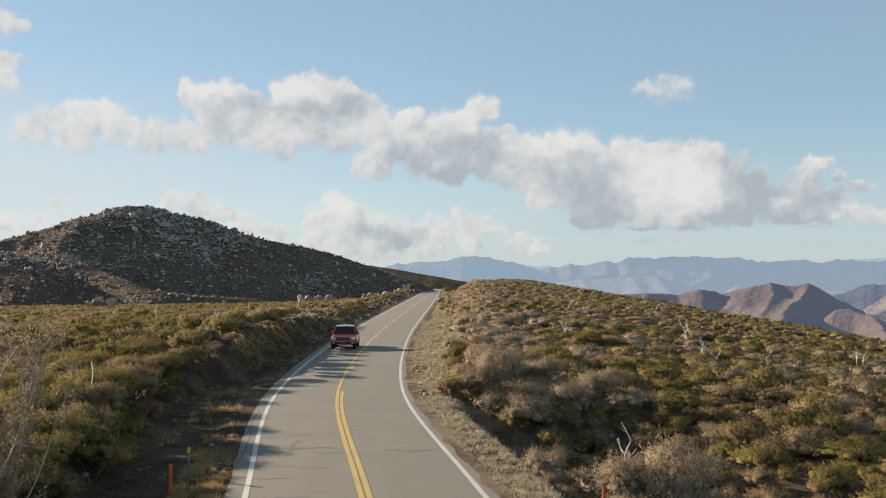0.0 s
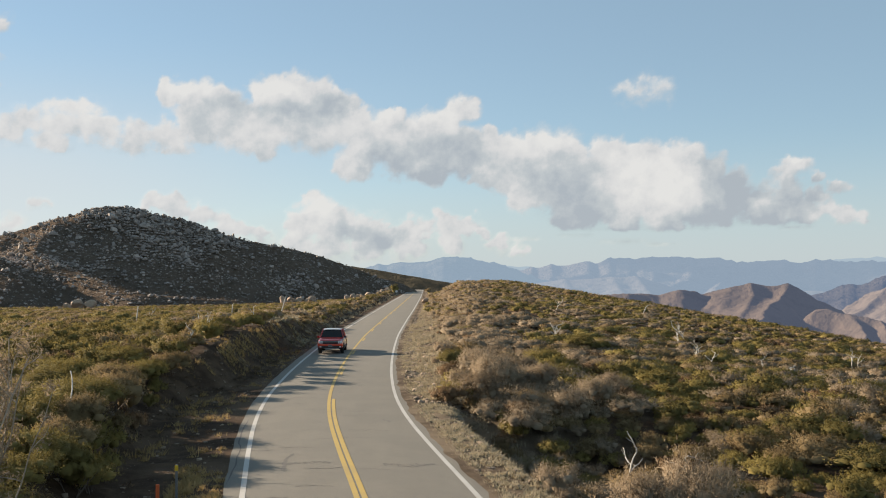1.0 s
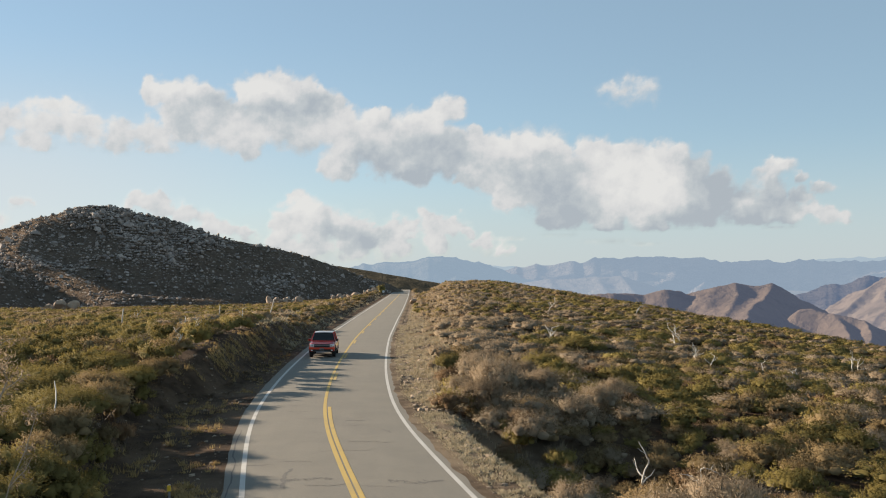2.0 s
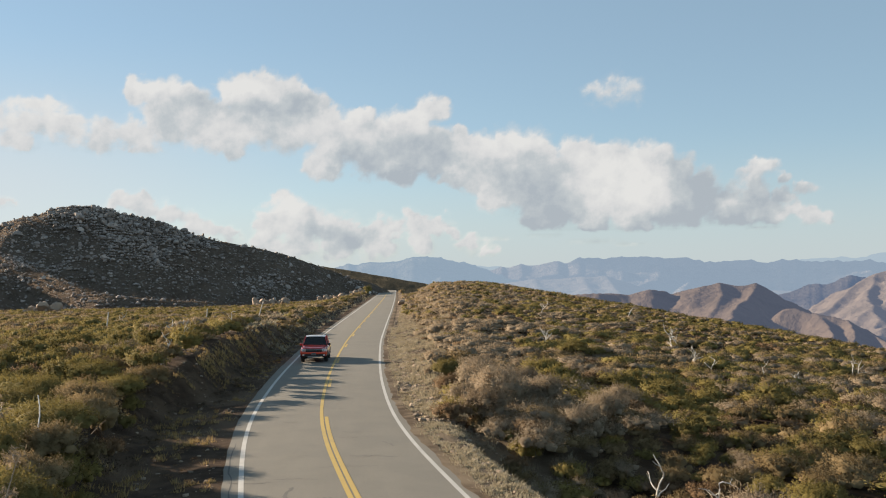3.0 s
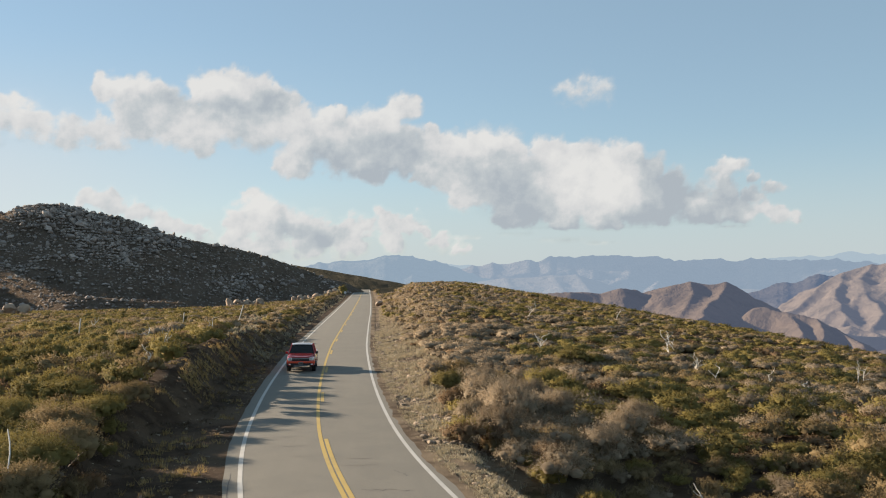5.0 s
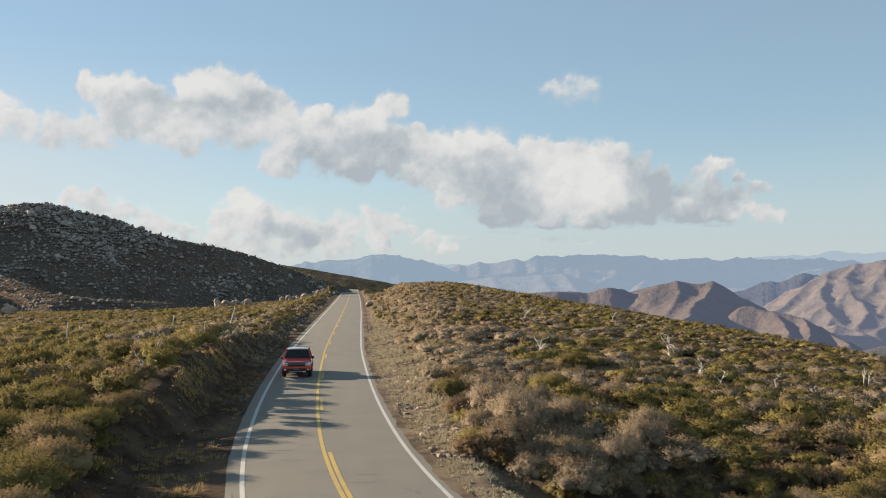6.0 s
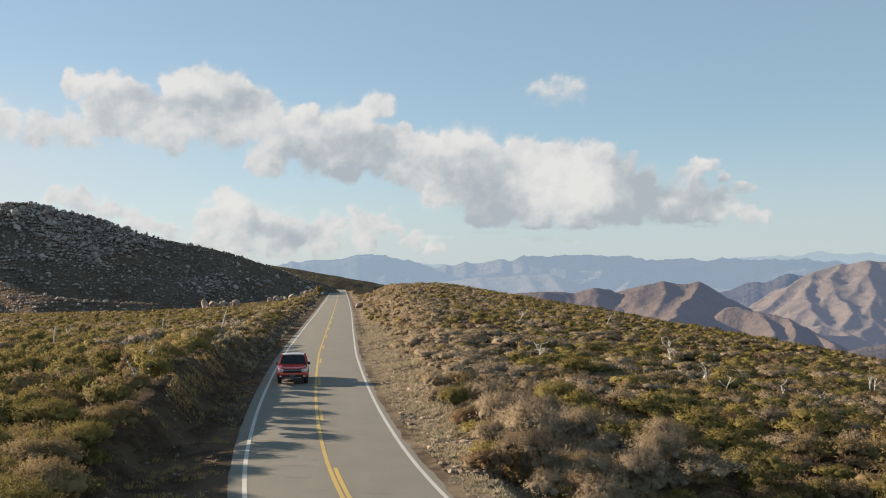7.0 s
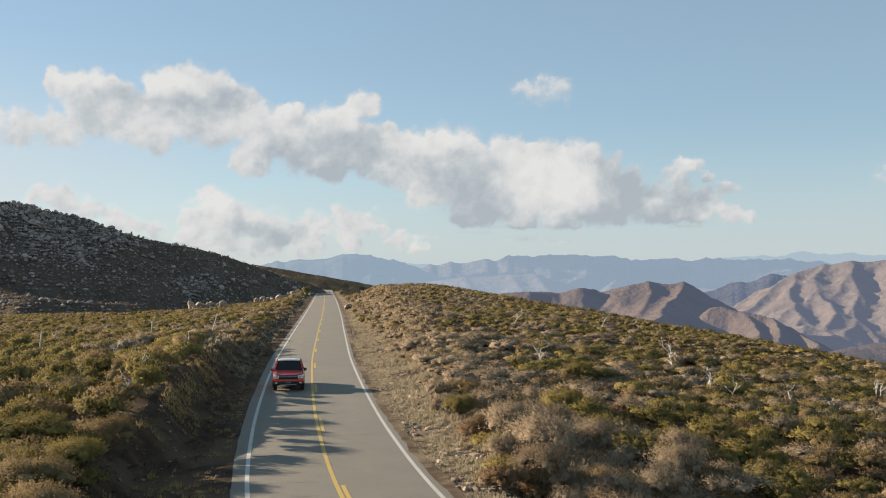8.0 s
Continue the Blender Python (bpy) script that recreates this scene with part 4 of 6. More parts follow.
# the large mounds on the west bank beside the dirt shoulder
for k, (u, y, sc, q) in enumerate([(7.3, 20.5, 1.5, 1.0), (8.8, 22.5, 1.7, 1.05), (7.2, 24.0, 1.3, 1.1), (9.6, 25.5, 1.7, 1.0), (11.2, 28.5, 1.5, 0.8), (9.4, 31.0, 1.4, 0.8), (7.3, 32.5, 1.4, 1.15), (10.4, 33.5, 1.7, 1.0), (8.2, 35.5, 1.6, 1.1), (7.2, 38.5, 1.4, 1.2), (9.4, 38.5, 1.7, 1.05), (7.6, 42.0, 1.5, 1.1), (9.8, 43.5, 1.6, 1.05), (7.0, 46.0, 1.3, 1.2), (6.6, 50.0, 1.3, 1.15), (8.6, 49.0, 1.5, 1.1), (7.3, 29.6, 1.1, 1.3), (7.6, 34.6, 1.5, 1.25), (7.2, 26.8, 1.2, 1.1)]):
    x = float(road_x(y)) - u - 0.75 - 0.5 * float(step(33, 46, y))
    kind = ("green", "olive", "green", "green", "olive")[k % 5]
    big_shrub(kind, (k * 2) % 5, "large mounded chaparral shrub on the bank beside the dirt shoulder", Matrix.LocRotScale((x, y, float(ground_z(x, y)) - 0.05), Euler((0, 0, 2.3 * k)), (sc, sc, sc * q * 0.68)))

# ---- boulders ----
def rock_shape(seed, sub=1, flat=0.75, faces=7, deep=0.55):
    bm = bmesh.new()
    bmesh.ops.create_icosphere(bm, subdivisions=sub, radius=1)
    r = random.Random(seed)
    cuts = [(Vector((r.gauss(0, 1), r.gauss(0, 1), r.gauss(0, 1))).normalized(), r.uniform(deep, 0.80)) for _ in range(faces)]
    for v in bm.verts:
        v.co *= r.uniform(0.85, 1.15)
        for n, d in cuts:
            over = v.co.dot(n) - d
            if over > 0:
                v.co -= n * over * 0.9
        v.co.z *= flat
    bm.verts.index_update()
    v = np.array([tuple(q.co) for q in bm.verts])
    f = np.array([[q.index for q in face.verts] for face in bm.faces])
    bm.free()
    return v, f


ROCKS = [rock_shape(k, 2 if k < 4 else 1) for k in range(9)]
STONES = [(BALL * np.random.RandomState(k).uniform(0.65, 1.15, (12, 1)) * (1, 1, 0.8), BALL_F) for k in range(4)]
CRAGS = [rock_shape(60 + k, 2, 0.9, 14, 0.34) for k in range(5)]


def rock_field(name, label, spots, mat):
    verts, faces, n = [], [], 0
    r = np.random.RandomState(11)
    for x, y, z, s in spots:
        v, f = CRAGS[r.randint(0, 5)] if s > 1.0 else ROCKS[r.randint(4, 9)] if s > 0.45 else STONES[r.randint(0, 4)]
        a = r.uniform(0, 6.28)
        c, w = math.cos(a), math.sin(a)
        k = s * r.uniform(0.7, 1.2, 3)
        q = v * k
        q = np.stack([q[:, 0] * c - q[:, 1] * w + x, q[:, 0] * w + q[:, 1] * c + y, q[:, 2] + z + s * 0.15], 1)
        verts.append(q)
        faces.append(f + n)
        n += len(q)
    return tagged(mesh_object(name, np.concatenate(verts), np.concatenate(faces), mat), label, "boulders", kind="stuff")


r = np.random.RandomState(8)
nu, nv = HILL.shape[:2]
spots, bushes = [], []
while len(spots) < 19000:
    i, j = r.randint(2, nu - 2), r.randint(2, nv - 2)
    p = HILL[i, j]
    far, az = math.hypot(p[0], p[1]), math.degrees(math.atan2(p[0], p[1]))
    if far > 392 or p[2] < -15:
        continue
    patch = fbm(p[0] / 22 + 3, p[2] / 14 + 0.02 * p[1], 3)
    high = np.clip((p[2] + 10) / 36, 0, 1)
    if r.rand() < (1 - 0.55 * step(-15.5, -5, az)) * (0.2 + 0.8 * step(0.45, 0.60, patch)) * (0.55 + 0.45 * high) * (0.35 if p[2] < 2 and far < 330 else 1.0):
        big = r.rand()
        spots.append((p[0] + r.uniform(-1, 1), p[1] + r.uniform(-1, 1), p[2], r.uniform(0.2, 0.45) if big < 0.76 else r.uniform(0.45, 0.9) if big < 0.975 or far < 345 else r.uniform(1.0, 1.9)))
rock_field("boulder_field", "pale weathered granite boulders over the hillside", spots, GRANITE)
low = np.array([p for p in HILL.reshape(-1, 3) if p[2] > -15 and math.hypot(p[0], p[1]) < 394])
foot = low[np.hypot(low[:, 0], low[:, 1]) < 335]
pts = np.concatenate([low[r.choice(len(low), 2400)], foot[r.choice(len(foot), 1500)]])
pts = pts[r.permutation(len(pts))] + r.uniform(-0.8, 0.8, (len(pts), 3)) * (1, 1, 0)
for kind, part_of in (("olive", pts[:1600]), ("rust", pts[1600:2700]), ("green", pts[2700:])):
    n = len(part_of)
    v, tint = place([SHAPES[kind, "far", q][:120] for q in r.randint(0, 5, n)], part_of[:, 0], part_of[:, 1], part_of[:, 2] - 0.2, r.uniform(0.5, 1.2, n), r.uniform(0.7, 1.1, n), r.uniform(0, 6.28, n), r.rand(n))
    tagged(mesh_object("hill_brush", v, tris(v), HILL_BRUSH, tint=tint), "dark scrub between the hill's boulders", "shrubs", kind="stuff")

# ---- clouds: a far backdrop of the sky ----
# the clouds' billows: azimuth, elevation and radius in degrees
WEST_CLOUD = [(-22.7, 7.8, 0.92), (-21.5, 8.4, 1.11), (-20.2, 8.3, 1.24), (-18.9, 8.6, 1.31), (-17.7, 7.9, 1.18), (-16.3, 7.6, 1.18), (-14.8, 7.7, 1.11), (-13.8, 7.9, 1.24), (-20.7, 7.3, 0.98), (-16.3, 7.0, 0.72), (-13.8, 7.0, 0.72)]
UPPER_CLOUD = [(-13.9, 10.2, 0.88), (-12.7, 10.1, 1.11), (-11.4, 10.1, 0.85), (-12.4, 8.9, 1.44), (-10.8, 8.7, 1.63), (-9.5, 8.0, 1.31), (-9.2, 7.3, 0.92), (-8.6, 10.4, 1.18), (-7.4, 10.5, 1.24), (-6.2, 10.3, 1.05), (-5.0, 9.8, 0.92), (-7.9, 9.1, 1.63), (-6.0, 8.5, 1.5), (-4.5, 8.3, 1.24)]
MIDDLE_CLOUD = [(4.3, 6.6, 1.0), (3.6, 5.7, 0.8), (-3.9, 8.8, 1.11), (-1.9, 9.1, 0.72), (-2.7, 7.9, 1.63), (-4.2, 6.6, 1.05), (-4.0, 6.0, 0.59), (-1.4, 7.4, 1.63), (-0.1, 8.1, 1.37), (1.2, 8.9, 1.11), (2.4, 9.7, 0.78), (0.2, 6.4, 1.24), (1.8, 7.2, 1.57), (3.1, 7.1, 1.44), (3.9, 7.6, 0.92)]
MAIN_CLOUD = [(5.1, 7.3, 1.11), (6.5, 7.3, 1.24), (8.0, 7.1, 1.37), (5.7, 5.8, 1.63), (7.3, 5.4, 1.96), (8.9, 4.9, 2.03), (10.9, 6.4, 1.44), (12.1, 6.3, 1.5), (13.7, 6.3, 1.44), (14.9, 6.4, 1.11), (16.1, 5.9, 1.05), (11.2, 4.4, 1.96), (13.4, 4.2, 1.77), (15.5, 4.4, 1.77), (8.9, 3.4, 1.05), (5.7, 4.4, 0.92), (11.5, 3.1, 0.85), (14.0, 3.1, 0.78)]
TAIL_CLOUD = [(22.4, 3.6, 0.75), (22.9, 4.9, 0.5), (23.9, 3.2, 0.55), (17.3, 4.9, 1.24), (17.0, 3.5, 1.11), (18.8, 4.0, 1.24), (20.8, 6.1, 0.69), (20.2, 5.5, 0.78), (20.2, 4.3, 1.11), (21.1, 3.4, 0.85), (19.4, 3.2, 0.78), (21.9, 5.4, 0.39), (23.1, 3.4, 0.72), (21.8, 4.3, 0.65)]
SMALL_CLOUDS = [(11.7, 10.4, 0.65), (12.7, 10.6, 0.82), (13.7, 10.5, 0.65), (31.2, 5.2, 0.8), (32.4, 5.6, 1.0), (33.6, 5.2, 0.8)]
LOW_CLOUDS = [(4.2, 2.0, 0.6), (-3.2, 1.7, 0.9), (5.4, 1.7, 0.45), (-6.0, 3.7, 1.11), (-7.0, 3.0, 0.92), (-4.7, 3.0, 1.18), (-3.1, 2.5, 1.11), (-7.3, 1.9, 0.92), (-5.3, 1.9, 1.24), (-2.1, 2.4, 0.65), (-0.5, 2.7, 0.98), (1.2, 3.0, 0.88), (2.3, 2.9, 0.82), (-0.8, 1.7, 0.92), (1.5, 1.9, 0.78), (3.2, 2.5, 0.46), (-15.4, 4.1, 0.65), (-14.2, 4.0, 0.78), (-12.7, 3.6, 0.85), (-11.4, 3.0, 0.78), (-10.2, 2.7, 0.65), (-9.2, 2.4, 0.59)]
# shaded hollows and sunlit swellings: azimuth, elevation, half width, half height, how much
HOLLOWS = [(-7.7, 9.4, 3.1, 0.5, 0.42), (-5.1, 10.0, 1.6, 0.5, 0.50), (-10.8, 10.0, 1.4, 0.5, 0.35), (-12.2, 8.7, 1.5, 1.0, 0.20), (1.6, 7.5, 1.8, 1.1, 0.50), (-2.3, 6.7, 2.0, 0.8, 0.34), (0.6, 5.8, 2.8, 0.4, 0.45), (-1.2, 8.8, 0.7, 0.6, 0.30), (8.0, 5.3, 2.4, 1.8, 0.42), (9.0, 3.3, 2.9, 0.8, 0.36), (11.7, 4.8, 0.5, 0.4, 0.25), (10.7, 2.6, 4.9, 0.3, 0.40), (16.8, 6.4, 1.5, 1.3, 0.40), (16.0, 3.2, 2.0, 0.8, 0.50), (18.0, 4.6, 1.4, 1.4, 0.55), (21.0, 4.5, 2.0, 1.2, 0.50), (19.5, 2.9, 2.3, 0.5, 0.55), (-2.3, 2.2, 1.4, 0.5, 0.40), (-4.2, 2.7, 1.6, 0.5, 0.35)]
SWELLINGS = [(12.3, 5.1, 2.0, 1.9, 0.42), (7.0, 7.7, 2.3, 0.5, 0.32), (14.7, 4.9, 1.3, 1.4, 0.35), (18.8, 4.1, 0.4, 0.4, 0.40), (-2.0, 9.3, 0.7, 0.5, 0.35), (-18.7, 9.2, 2.3, 1.0, 0.30), (-8.6, 10.7, 1.8, 0.5, 0.35), (-6.0, 4.1, 1.5, 0.5, 0.40), (-13.2, 10.6, 1.3, 0.5, 0.30), (20.7, 6.8, 0.9, 0.5, 0.35), (5.9, 4.5, 1.5, 1.3, 0.25), (-10.2, 8.0, 2.0, 1.0, 0.20), (22.3, 3.6, 0.7, 0.7, 0.30), (1.0, 9.3, 1.3, 0.8, 0.25), (-4.1, 8.0, 1.3, 2.0, 0.20)]
EDGE_CLOUDS = [(-22.4, 2.9, 0.72), (-23.6, 2.6, 0.78), (-21.2, 4.0, 0.39), (-24.4, 2.7, 0.85), (-23.8, 13.6, 0.92), (-23.1, 13.4, 0.42), (-24.1, 11.3, 0.92), (-23.8, 10.2, 0.78)]


def cloud_bank():
    """Far clouds as one sheet of sky: how dense they are and how much light they get, billow by billow, from the sun up and to the west."""
    nu, nv, R = 520, 170, 4550
    az, el = np.linspace(-34, 44, nu), np.linspace(-1.0, 21.5, nv)
    A, E = np.meshgrid(az, el, indexing="ij")
    wa, we = fbm(A * 1.3 + 9, E * 1.3, 4) - 0.5, fbm(A * 1.3, E * 1.3 + 31, 4) - 0.5
    a1, e1 = A + 1.3 * wa, E + 1.1 * we + 0.12
    D, full = np.full(A.shape, -1.2), np.zeros(A.shape)
    weight, light = np.full(A.shape, 1e-6), np.zeros(A.shape)
    r = np.random.RandomState(4)
    for cloud, k, base in ((WEST_CLOUD, 0.72, 6.4), (UPPER_CLOUD, 1.2, 6.3), (MIDDLE_CLOUD, 1.25, 5.0), (MAIN_CLOUD, 1.35, 2.6), (TAIL_CLOUD, 0.95, 2.75), (SMALL_CLOUDS, 0.40, 0), (LOW_CLOUDS, 1.05, 0.8), (EDGE_CLOUDS, 0.6, 0)):
        mass = np.full(A.shape, -1.2)
        for a, e, rad in cloud:
            puffs = [(a, e, rad, 0.0)]
            for _ in range(10):      # small billows on the large one, most of them on top
                turn, far = r.uniform(-0.5, math.pi + 0.5), rad * r.uniform(0.35, 0.85)
                puffs.append((a + 1.1 * far * math.cos(turn), e + far * math.sin(turn), rad * r.uniform(0.28, 0.5), r.uniform(0.0, 1.0)))
            for pa, pe, pr, front in puffs:
                na, ne = (a1 - pa) / (1.3 * pr), (e1 - pe) / (1.12 * pr)
                q = np.hypot(na, ne)
                mass = np.maximum(mass, (k if front == 0 else 0.62 * k) * (1.05 - q))
                w = np.clip(1.15 - q, 0, 1) ** 2 * math.exp(front)
                full, weight = full + w, weight + w
                light += w * (0.70 * ne - 0.55 * na)
        D = np.maximum(D, mass - (0.75 if base > 5 else 1.8) * np.maximum(0, base + 0.5 * (base > 5) - E))
    for a, e, long, high in ((11.4, 1.95, 1.9, 0.22), (13.6, 1.75, 1.2, 0.14), (8.8, 2.3, 1.6, 0.2), (5.6, 2.1, 1.4, 0.15), (20.8, 2.6, 1.5, 0.18)):      # thin streaks below
        D = np.maximum(D, 0.5 * (1.05 - np.hypot((a1 - a) / long, (E - e) / high)))
    D = D + 0.25 * (1 - np.exp(-0.5 * full))
    light = light / weight
    # how much of the cloud stands between here and the sun
    da, de = 78 / nu, 22.5 / nv
    thick, behind = np.clip(D, 0, 1.2), np.zeros_like(D)
    for k in range(1, 9):
        su, sv = int(0.34 * k / da), int(0.34 * k / de)
        s = np.zeros_like(D)
        s[su:, :nv - sv] = thick[:nu - su, sv:]
        behind += s / 8
    shade = 0.27 - 0.34 * light + 0.20 * behind
    for spots, sign in ((HOLLOWS, 1), (SWELLINGS, -1)):
        for a, e, wide, high, much in spots:
            shade += sign * much * np.exp(-(((a1 - a) / wide) ** 2 + ((e1 - e) / high) ** 2) ** 1.3)
    X, Y, Z = R * np.sin(np.radians(A)), R * np.cos(np.radians(A)), R * np.tan(np.radians(E)) + EYE
    ob = mesh_object("clouds", np.stack([X, Y, Z], -1).reshape(-1, 3), grid_faces(nu, nv), CLOUD, smooth=True)
    for name, values in (("puff", D), ("shade", shade), ("az", A), ("el", E)):
        ob.data.attributes.new(name, "FLOAT", "POINT").data.foreach_set("value", values.ravel().astype(np.float32))
    return tagged(ob, "bank of white cumulus clouds with grey undersides", "clouds", kind="structure")


def cloud_material():
    m, t, s = material("cloud")
    t.nodes.remove(s)

    def attr(name):
        n = t.nodes.new("ShaderNodeAttribute")
        n.attribute_name = name
        return n.outputs["Fac"]
    comb = t.nodes.new("ShaderNodeCombineXYZ")
    t.links.new(attr("az"), comb.inputs[0])
    t.links.new(attr("el"), comb.inputs[1])
    v = comb.outputs[0]
    fine = noise_tex(t, v, 1.1, 10, 0.60)
    d = calc(t, "ADD", attr("puff"), calc(t, "MULTIPLY", calc(t, "SUBTRACT", fine, 0.5), 1.1))
    alpha = spread(t, d, -0.12, 0.70)
    el = attr("el")
    veil = calc(t, "MULTIPLY", calc(t, "SUBTRACT", 1.0, spread(t, el, -1.0, 8.5)), 0.84)
    near_sun = calc(t, "MULTIPLY", calc(t, "SUBTRACT", 1.0, spread(t, attr("az"), -26.0, 9.0)), calc(t, "SUBTRACT", 1.0, spread(t, el, 4.5, 14.0)))
    veil = calc(t, "MAXIMUM", veil, calc(t, "MULTIPLY", near_sun, 0.8))      # thin bright haze towards the sun
    billow = noise_tex(t, v, 0.9, 8, 0.62)
    dark = calc(t, "ADD", attr("shade"), calc(t, "MULTIPLY", calc(t, "SUBTRACT", billow, 0.5), 1.1))
    c = ramp(t, dark, [(0.0, (0.80, 0.79, 0.77)), (0.34, (0.70, 0.70, 0.70)), (0.62, (0.55, 0.585, 0.605)), (0.95, (0.435, 0.48, 0.525))])
    c = mix(t, alpha, mix(t, near_sun, (0.53, 0.60, 0.65), (0.67, 0.71, 0.74)), c)
    glow = t.nodes.new("ShaderNodeEmission")
    t.links.new(c, glow.inputs[0])
    glow.inputs[1].default_value = 0.392
    clear = t.nodes.new("ShaderNodeBsdfTransparent")
    both = t.nodes.new("ShaderNodeMixShader")
    t.links.new(calc(t, "MAXIMUM", calc(t, "MULTIPLY", alpha, 0.97), veil), both.inputs[0])
    t.links.new(clear.outputs[0], both.inputs[1])
    t.links.new(glow.outputs[0], both.inputs[2])
    t.links.new(both.outputs[0], t.nodes["Material Output"].inputs[0])
    return m


CLOUD = cloud_material()
clouds = cloud_bank()

# ---- the pickup ----
RED = plain("red_car_paint", (0.36, 0.014, 0.010), 0.30, 0.25, 0.04, 40, coat=1.0)
# lit copy of the red, with sunlight painted in as orange
SUNLIT_RED = plain("sunlit_red_paint", (0.72, 0.060, 0.015), 0.35, 0.1, 0.04, 40, coat=1.0)
# roof of the red truck, with the sky's reflection painted in as pale grey
ROOF_GLARE = plain("roof_sky_glare", (0.46, 0.44, 0.44), 0.30, 0.2, 0.04, 40, coat=1.0)
BLACK_PLASTIC = plain("black_plastic", (0.018, 0.018, 0.019), 0.55)
TYRE = plain("tyre_rubber", (0.022, 0.021, 0.020), 0.85)
ALLOY = plain("alloy", (0.45, 0.45, 0.46), 0.35, 0.9)
CHROME = plain("grey_trim", (0.30, 0.30, 0.31), 0.35, 0.7)
LAMP = plain("headlight_lens", (0.80, 0.80, 0.78), 0.12, coat=1.0)
AMBER = plain("amber_lens", (0.65, 0.22, 0.03), 0.2)
TAIL = plain("tail_lens", (0.35, 0.01, 0.01), 0.2)
DARK_CABIN = plain("dark_cabin", (0.02, 0.02, 0.022), 0.8)
PLATE = plain("plate_white", (0.6, 0.6, 0.58), 0.5)
DIM_PLATE = plain("dusty_plate", (0.22, 0.20, 0.19), 0.6)


def glass_material():
    m, t, s = material("tinted_glass")
    s.inputs["Base Color"].default_value = (0.02, 0.022, 0.024, 1)
    s.inputs["Roughness"].default_value = 0.03
    s.inputs["Transmission Weight"].default_value = 0.35
    s.inputs["IOR"].default_value = 1.3
    return m


GLASS = glass_material()


def box(bm, c, size, bevel=0.0, turn=None):
    r = bmesh.ops.create_cube(bm, size=1)
    m = Matrix.Translation(c) @ (turn or Matrix()) @ Matrix.Diagonal((*size, 1))
    bmesh.ops.transform(bm, matrix=m, verts=r["verts"])
    if bevel:
        edges = list({e for v in r["verts"] for e in v.link_edges})
        bmesh.ops.bevel(bm, geom=edges, offset=bevel, segments=2, affect="EDGES", profile=0.6)


def boxed(name, c, size, mat, parent, bevel=0.01, label=""):
    bm = bmesh.new()
    box(bm, c, size, bevel)
    return part(name, bm, mat, parent, label, smooth=False)


def loft(sections):
    """A skin over half profiles [(x, z), ...] at each y, mirrored and closed."""
    bm = bmesh.new()
    rings = []
    for y, prof in sections:
        pts = [(x, y, z) for x, z in prof] + [(-x, y, z) for x, z in reversed(prof)]
        rings.append([bm.verts.new(p) for p in pts])
    n = len(rings[0])
    for a, b in zip(rings, rings[1:]):
        for i in range(n):
            bm.faces.new((a[i], a[(i + 1) % n], b[(i + 1) % n], b[i]))
    bm.faces.new(rings[0][::-1])
    bm.faces.new(rings[-1])
    bmesh.ops.remove_doubles(bm, verts=bm.verts, dist=0.0005)
    bmesh.ops.recalc_face_normals(bm, faces=bm.faces)
    return bm


def slab(quad, thick):
    """A thin pane over four corners, thickened inwards along its normal."""
    bm = bmesh.new()
    q = [Vector(p) for p in quad]
    n = (q[1] - q[0]).cross(q[3] - q[0]).normalized() * thick
    a, b = [bm.verts.new(p) for p in q], [bm.verts.new(p - n) for p in q]
    bm.faces.new(a)
    bm.faces.new(b[::-1])
    for i in range(4):
        bm.faces.new((a[i], b[i], b[(i + 1) % 4], a[(i + 1) % 4]))
    bmesh.ops.recalc_face_normals(bm, faces=bm.faces)
    return bm


def bar(a, b, w, d):
    """A post from a to b with a rounded square section."""
    a, b = Vector(a), Vector(b)
    bm = bmesh.new()
    turn = (b - a).to_track_quat("Z", "Y").to_matrix().to_4x4()
    box(bm, (a + b) / 2, (w, d, (b - a).length), min(w, d) * 0.25, turn)
    return bm


def wheel(parent, x, y):
    bm = bmesh.new()
    rings = []
    prof = [(-0.115, 0.24), (-0.12, 0.33), (-0.095, 0.358), (0.095, 0.358), (0.12, 0.33), (0.115, 0.24)]
    for k in range(28):
        a = 2 * math.pi * k / 28
        rings.append([bm.verts.new((x + px, y + r * math.cos(a), 0.358 + r * math.sin(a))) for px, r in prof])
    for a, b in zip(rings, rings[1:] + rings[:1]):
        for i in range(len(prof)):
            j = (i + 1) % len(prof)
            bm.faces.new((a[i], a[j], b[j], b[i]))
    bmesh.ops.recalc_face_normals(bm, faces=bm.faces)
    hub = new("wheel")
    hub.parent = parent
    part("tyre", bm, TYRE, hub, "black rubber tyre")
    bm = bmesh.new()
    out = 0.085 if x > 0 else -0.085
    for k in range(5):
        a = 2 * math.pi * k / 5
        box(bm, (x + out, y + 0.12 * math.cos(a), 0.358 + 0.12 * math.sin(a)), (0.03, 0.06, 0.24), 0.006, Matrix.Rotation(-a + math.pi / 2, 4, "X"))
    r = bmesh.ops.create_cone(bm, cap_ends=True, segments=24, radius1=0.238, radius2=0.238, depth=0.10)
    bmesh.ops.transform(bm, matrix=Matrix.Translation((x + out * 0.25, y, 0.358)) @ Matrix.Rotation(math.pi / 2, 4, "Y"), verts=r["verts"])
    part("rim", bm, ALLOY, hub, "five-spoke alloy rim")


